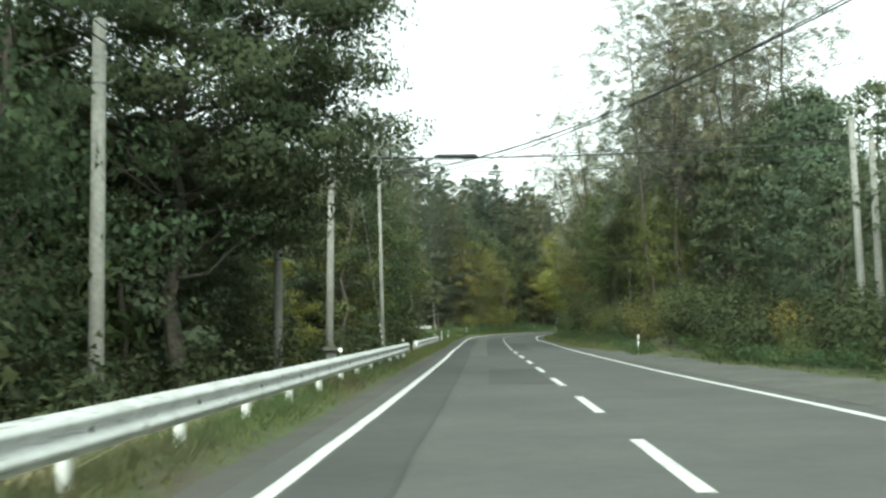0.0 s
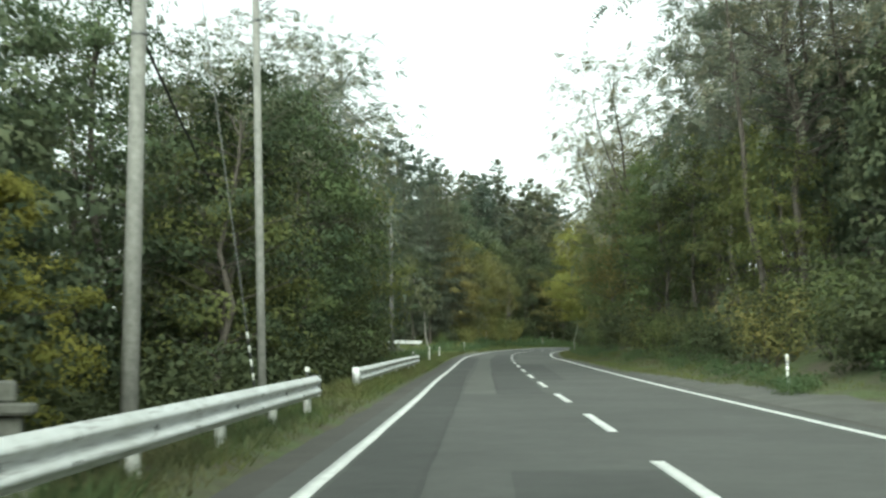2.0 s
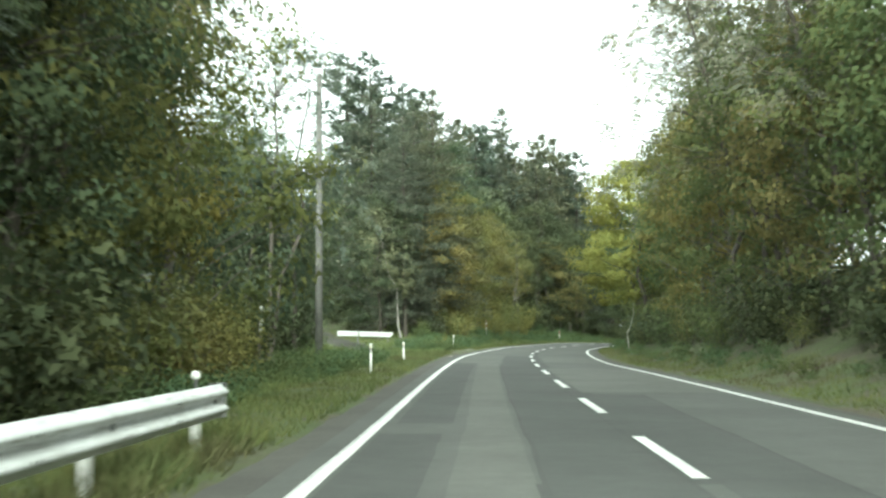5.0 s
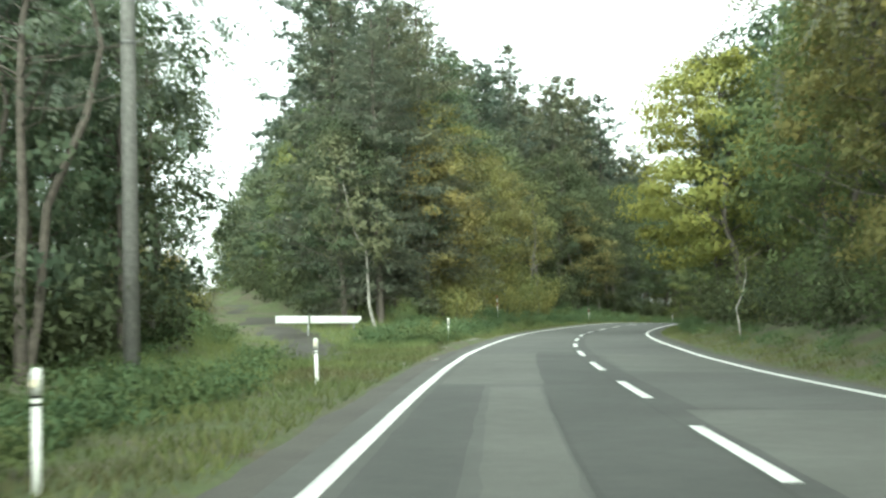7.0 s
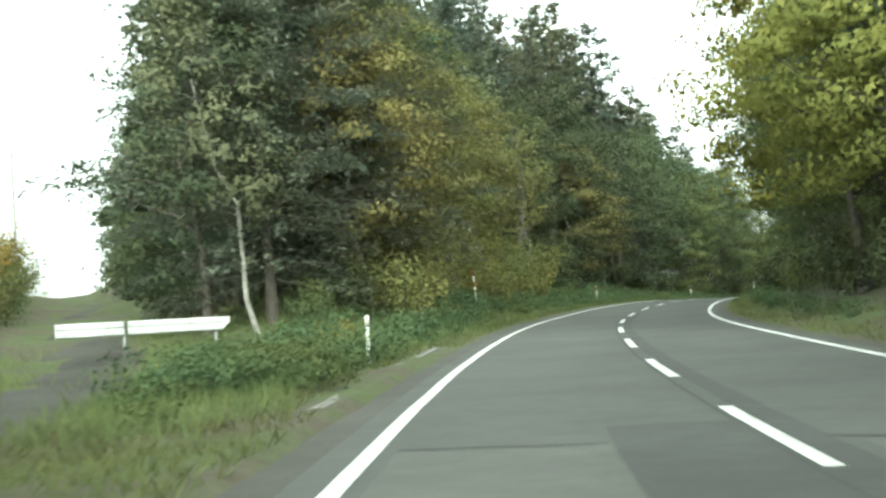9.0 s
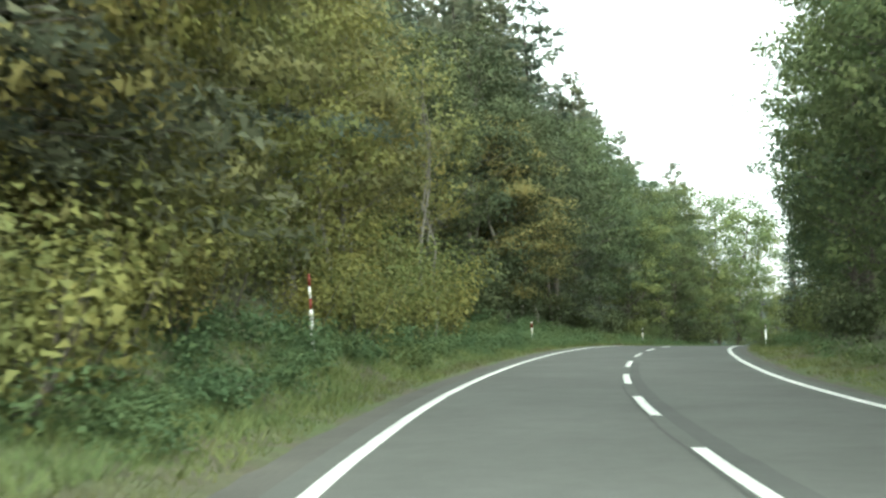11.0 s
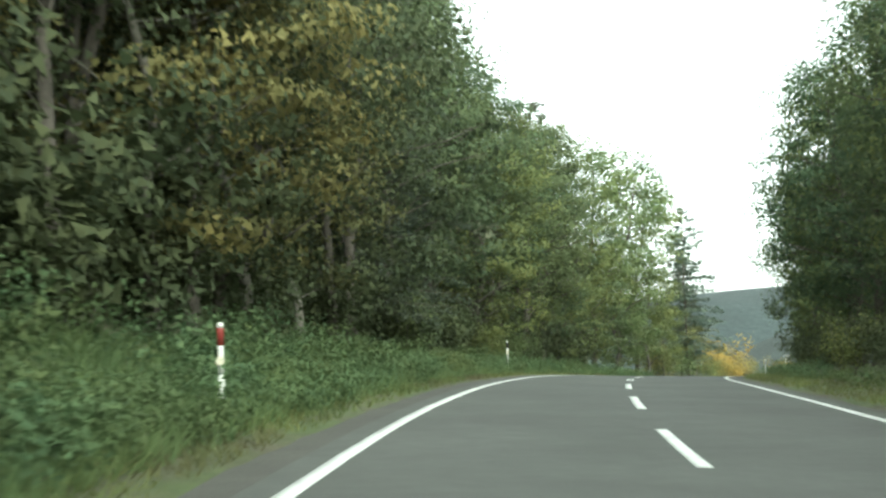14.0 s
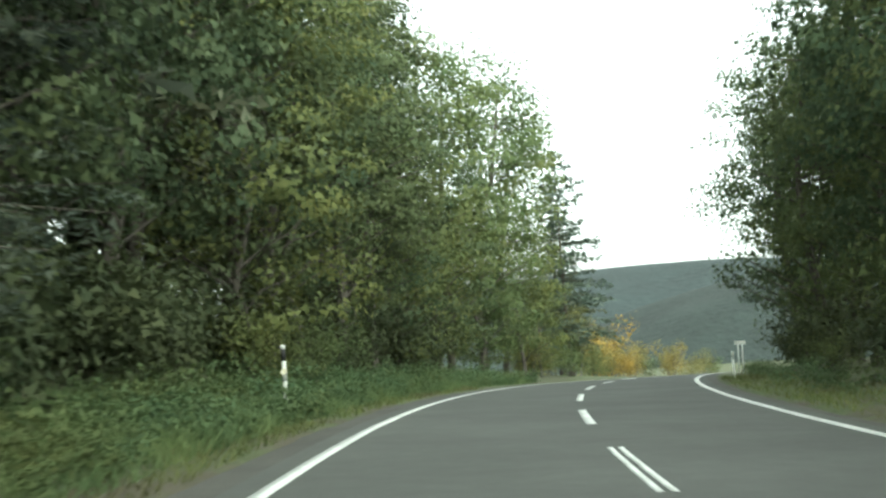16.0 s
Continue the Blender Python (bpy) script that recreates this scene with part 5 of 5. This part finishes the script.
# ---- the closed side road and its barrier ----
rows_ = []
for i in range(116):
    s = 145 + i
    lat = side_at(s)[0]
    wob = ragged(s * 2, 9)
    half = min(1.6, 0.6 + 0.2 * i)
    rows_.append([ground_at(s, lat + half * d + wob) + Vector((0, 0, z if i else -0.05)) for d, z in ((-1, -0.03), (-0.8, 0.04), (0, 0.06), (0.8, 0.04), (1, -0.03))])
strip("side_road", rows_, M_OLD_ASPHALT, "cracked old asphalt side road, partly overgrown")


def barrier():
    a, b = Vector((-9.5, 175.2, 7.66)), Vector((-5.6, 179.1, 7.66))
    d = (b - a).normalized()
    out = Vector((d.y, -d.x, 0))
    e = thing("barrier", Matrix.Identity(4), "white steel rail barring the overgrown side road", "barrier")
    prof = [(0.01, -0.19), (0.045, -0.16), (0.045, -0.04), (0.026, -0.02), (0.026, 0.02), (0.045, 0.04), (0.045, 0.16), (0.01, 0.19)]
    ring = prof + [(x - 0.008, z) for x, z in reversed(prof)]
    n = len(ring)
    for t0, t1 in ((0.0, 0.368), (0.39, 1.0)):
        v, f = [], []
        for t in (t0, t0 + 0.02, t1 - 0.05, t1):
            k = 0.45 if t == 1.0 else 1.0
            v += [a.lerp(b, t) + out * x + Vector((0, 0, z * k + 0.19 * (1 - k))) for x, z in ring]
        for i in range(3):
            f += [(i * n + j, i * n + (j + 1) % n, (i + 1) * n + (j + 1) % n, (i + 1) * n + j) for j in range(n)]
        f += [tuple(range(n - 1, -1, -1)), tuple(range(3 * n, 4 * n))]
        link_mesh("board", v, f, M_RAIL, e)
    for t in (0.379, 0.92):
        q = a.lerp(b, t) - out * 0.07
        v, f = tube([q - Vector((0, 0, 1.5)), q + Vector((0, 0, 0.2))], [0.055, 0.055], 12)
        link_mesh("post", v, f, M_STEEL, e, "", True)


barrier()


def marker_board(s, lat):
    """A narrow white board on a dark timber post."""
    g = ground_at(s, lat)
    e = thing("marker_board", pose(g.x, g.y, g.z, 0, 1.5, -math.degrees(along(s)[3])), "narrow white board on a dark timber post", "marker")
    bm = bmesh.new()
    box(bm, -0.07, 0.07, -0.05, 0.05, -0.4, 2.5, 0.01)
    part("post", bm, M_BARK, e, "dark weathered timber post")
    bm = bmesh.new()
    box(bm, -0.02, 0.1, -0.075, -0.053, 1.4, 2.4, 0.005)
    part("board", bm, M_POST_WHITE, e, "white painted board")


marker_board(128.7, -10.75)


def stone_marker(s, lat):
    """A small old stone with a base and a cap."""
    g = ground_at(s, lat)
    e = thing("stone_marker", pose(g.x, g.y, g.z, 0, 0, 12), "small grey weathered stone marker below the road", "stone marker")
    for name, half, z0, z1 in (("base", 0.3, -0.3, 0.75), ("body", 0.17, 0.75, 1.25), ("cap", 0.3, 1.25, 1.38), ("finial", 0.1, 1.38, 1.62)):
        bm = bmesh.new()
        box(bm, -half, half, -half, half, z0, z1, 0.03)
        part(name, bm, M_STONE, e)


stone_marker(44.4, -6.95)


# ---- distance ----
def far_hill(name, az, dist, high, wide, deep, seed, label, mat):
    v, f = [], []
    nx, ny = 60, 14
    for j in range(ny):
        for i in range(nx):
            u, w = i / (nx - 1) * 2 - 1, j / (ny - 1)
            p = Vector((u * wide, w * deep, 0))
            shape = (1 - u * u) ** 0.8 * math.sin(math.pi * min(1.0, 0.05 + w * 0.95) * 0.55)
            p.z = high * shape + 5 * noise.noise(Vector((u * 5 + seed, w * 3, 0))) * (0.3 + w) - 20
            v.append(p)
    f = [(j * nx + i, j * nx + i + 1, (j + 1) * nx + i + 1, (j + 1) * nx + i) for j in range(ny - 1) for i in range(nx - 1)]
    ob = link_mesh(name, v, f, mat, None, label, True)
    ob.matrix_basis = pose(21 + math.sin(radians(az)) * dist, 246 + math.cos(radians(az)) * dist, 9, 0, 0, -az)
    return tagged(ob, label, "hill", "", "structure")


# distance haze is coloured in: blue-grey forest, with the nearer ridge darker
M_FAR_HAZED = two_scale("far_forest", (0.02, 0.031, 0.031), (0.034, 0.046, 0.046), 0.16, 0.02, 1.0, 0, 0.6, 3.0)
far_hill("backdrop_hill", 27.5, 900, 85, 520, 260, 1, "distant wooded hill", M_FAR_HAZED)
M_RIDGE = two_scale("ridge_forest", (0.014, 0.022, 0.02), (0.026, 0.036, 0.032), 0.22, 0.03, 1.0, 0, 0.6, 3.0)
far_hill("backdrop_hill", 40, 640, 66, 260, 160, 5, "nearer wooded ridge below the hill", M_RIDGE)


# ---- grass on the verges ----
def grass(name, spans, count, high, mat, seed, label):
    """Blades of grass on stretches of the verge, as one sheet of stuff."""
    rng = np.random.default_rng(seed)
    total = sum((s1 - s0) * (b - a) for s0, s1, a, b in spans)
    roots = []
    for s0, s1, a, b in spans:
        m = int(count * (s1 - s0) * (b - a) / total)
        ss, ll = s0 + (s1 - s0) * rng.random(m), a + (b - a) * rng.random(m)
        for s, lat in zip(ss, ll):
            q = ground_at(s, lat)
            if lat > 0 and lat < lay_by(s) + 0.25 * rng.normal():
                continue
            if 156 < s < 176 and lat > -4.98 and lat < 0:
                continue
            if 145 < s < 230 and abs(lat - side_at(s)[0]) < (1.2 if s < 170 else 1.7) + 0.45 * rng.normal():
                continue
            k = noise.noise(Vector((q.x * 0.6, q.y * 0.6, 0))) + 0.3 * rng.normal()
            if k > -0.35:
                roots.append((*q, 0.6 + 0.6 * max(0, k) + 0.4 * rng.random()))
    roots = np.array(roots)
    n = len(roots)
    h = high * roots[:, 3]
    a = rng.random(n) * 2 * math.pi
    wv = np.stack([np.cos(a), np.sin(a), np.zeros(n)], 1)
    lean = rng.normal(size=(n, 3)) * 0.35
    lean[:, 2] = 1
    base = roots[:, :3] - [0, 0, 0.03]
    half = wv * (0.01 + 0.01 * rng.random((n, 1)))
    tip = base + (lean * [1.7, 1.7, 0.95]) * h[:, None]
    v = np.stack([base - half, base + half, tip], 1).reshape(-1, 3)
    return tagged(new(name, mesh_arrays(name, v, np.arange(3 * n).reshape(n, 3), mat)), label, "grass", "", "stuff")


grass("verge_grass", [(2, 95, -6.6, -4.5), (95, 185, -9.6, -4.5), (185, 300, -7.0, -4.5)], 105000, 0.19, L_GRASS, 3, "uneven green grass on the verge")
grass("tall_grass", [(97, 150, -9.6, -6.8), (154, 188, -9.4, -5.4)], 26000, 0.36, L_TALL, 8, "long unmown green grass on the verge")
grass("tall_grass", [(61, 95, -5.6, -4.7)], 9000, 0.4, L_GRASS, 13, "long grass hiding the feet of the rail posts")
grass("tall_grass", [(0, 56, -5.5, -4.75)], 7000, 0.27, L_GRASS, 12, "long grass growing up round the rail posts")
grass("tall_grass", [(226, 316, -8.0, -5.0)], 42000, 0.42, L_TALL, 9, "long unmown green grass beside the road")
grass("tall_grass", [(186, 230, -8.0, -5.1)], 11000, 0.3, L_TALL, 15, "long green grass below the roadside bushes")
grass("tall_grass", [(138, 192, -19, -10)], 24000, 0.4, L_TALL, 14, "long green meadow grass beside the side road")
grass("dry_grass", [(6, 34, -7.2, -5.6), (4, 5, -7.2, -5.6)], 2000, 0.55, L_STRAW, 6, "tall dry grass stalks behind the guardrail")
grass("verge_grass", [(18, 120, 4.4, 7.0), (120, 300, 4.4, 6.6)], 45000, 0.18, L_GRASS, 4, "uneven green grass on the verge")


def chip(s, lat, long, turn):
    """A flat broken piece of pale concrete lying on the shoulder."""
    q = on_road(s, lat, 0.0)
    bm = bmesh.new()
    vs = [bm.verts.new((long * x, 0.07 * y, z)) for z in (-0.01, 0.045) for x, y in ((-0.5, -0.8), (0.4, -1.0), (0.55, 0.3), (0.1, 1.0), (-0.45, 0.7))]
    bm.faces.new(vs[5:])
    bm.faces.new(list(reversed(vs[:5])))
    for i in range(5):
        bm.faces.new((vs[i], vs[(i + 1) % 5], vs[5 + (i + 1) % 5], vs[5 + i]))
    ob = part("stone_chip", bm, M_KERB_PALE, None)
    ob.matrix_basis = pose(q.x, q.y, q.z, 0, 0, turn)
    tagged(ob, "flat pale broken piece of concrete on the shoulder", "stone chip")


M_KERB_PALE = two_scale("broken_concrete", (0.2, 0.2, 0.18), (0.36, 0.355, 0.32), 18, 2, 0.9, 0, 0.3, 0.004)
chip(146.5, -4.2, 0.22, 60)
chip(143.0, -4.75, 0.14, 20)
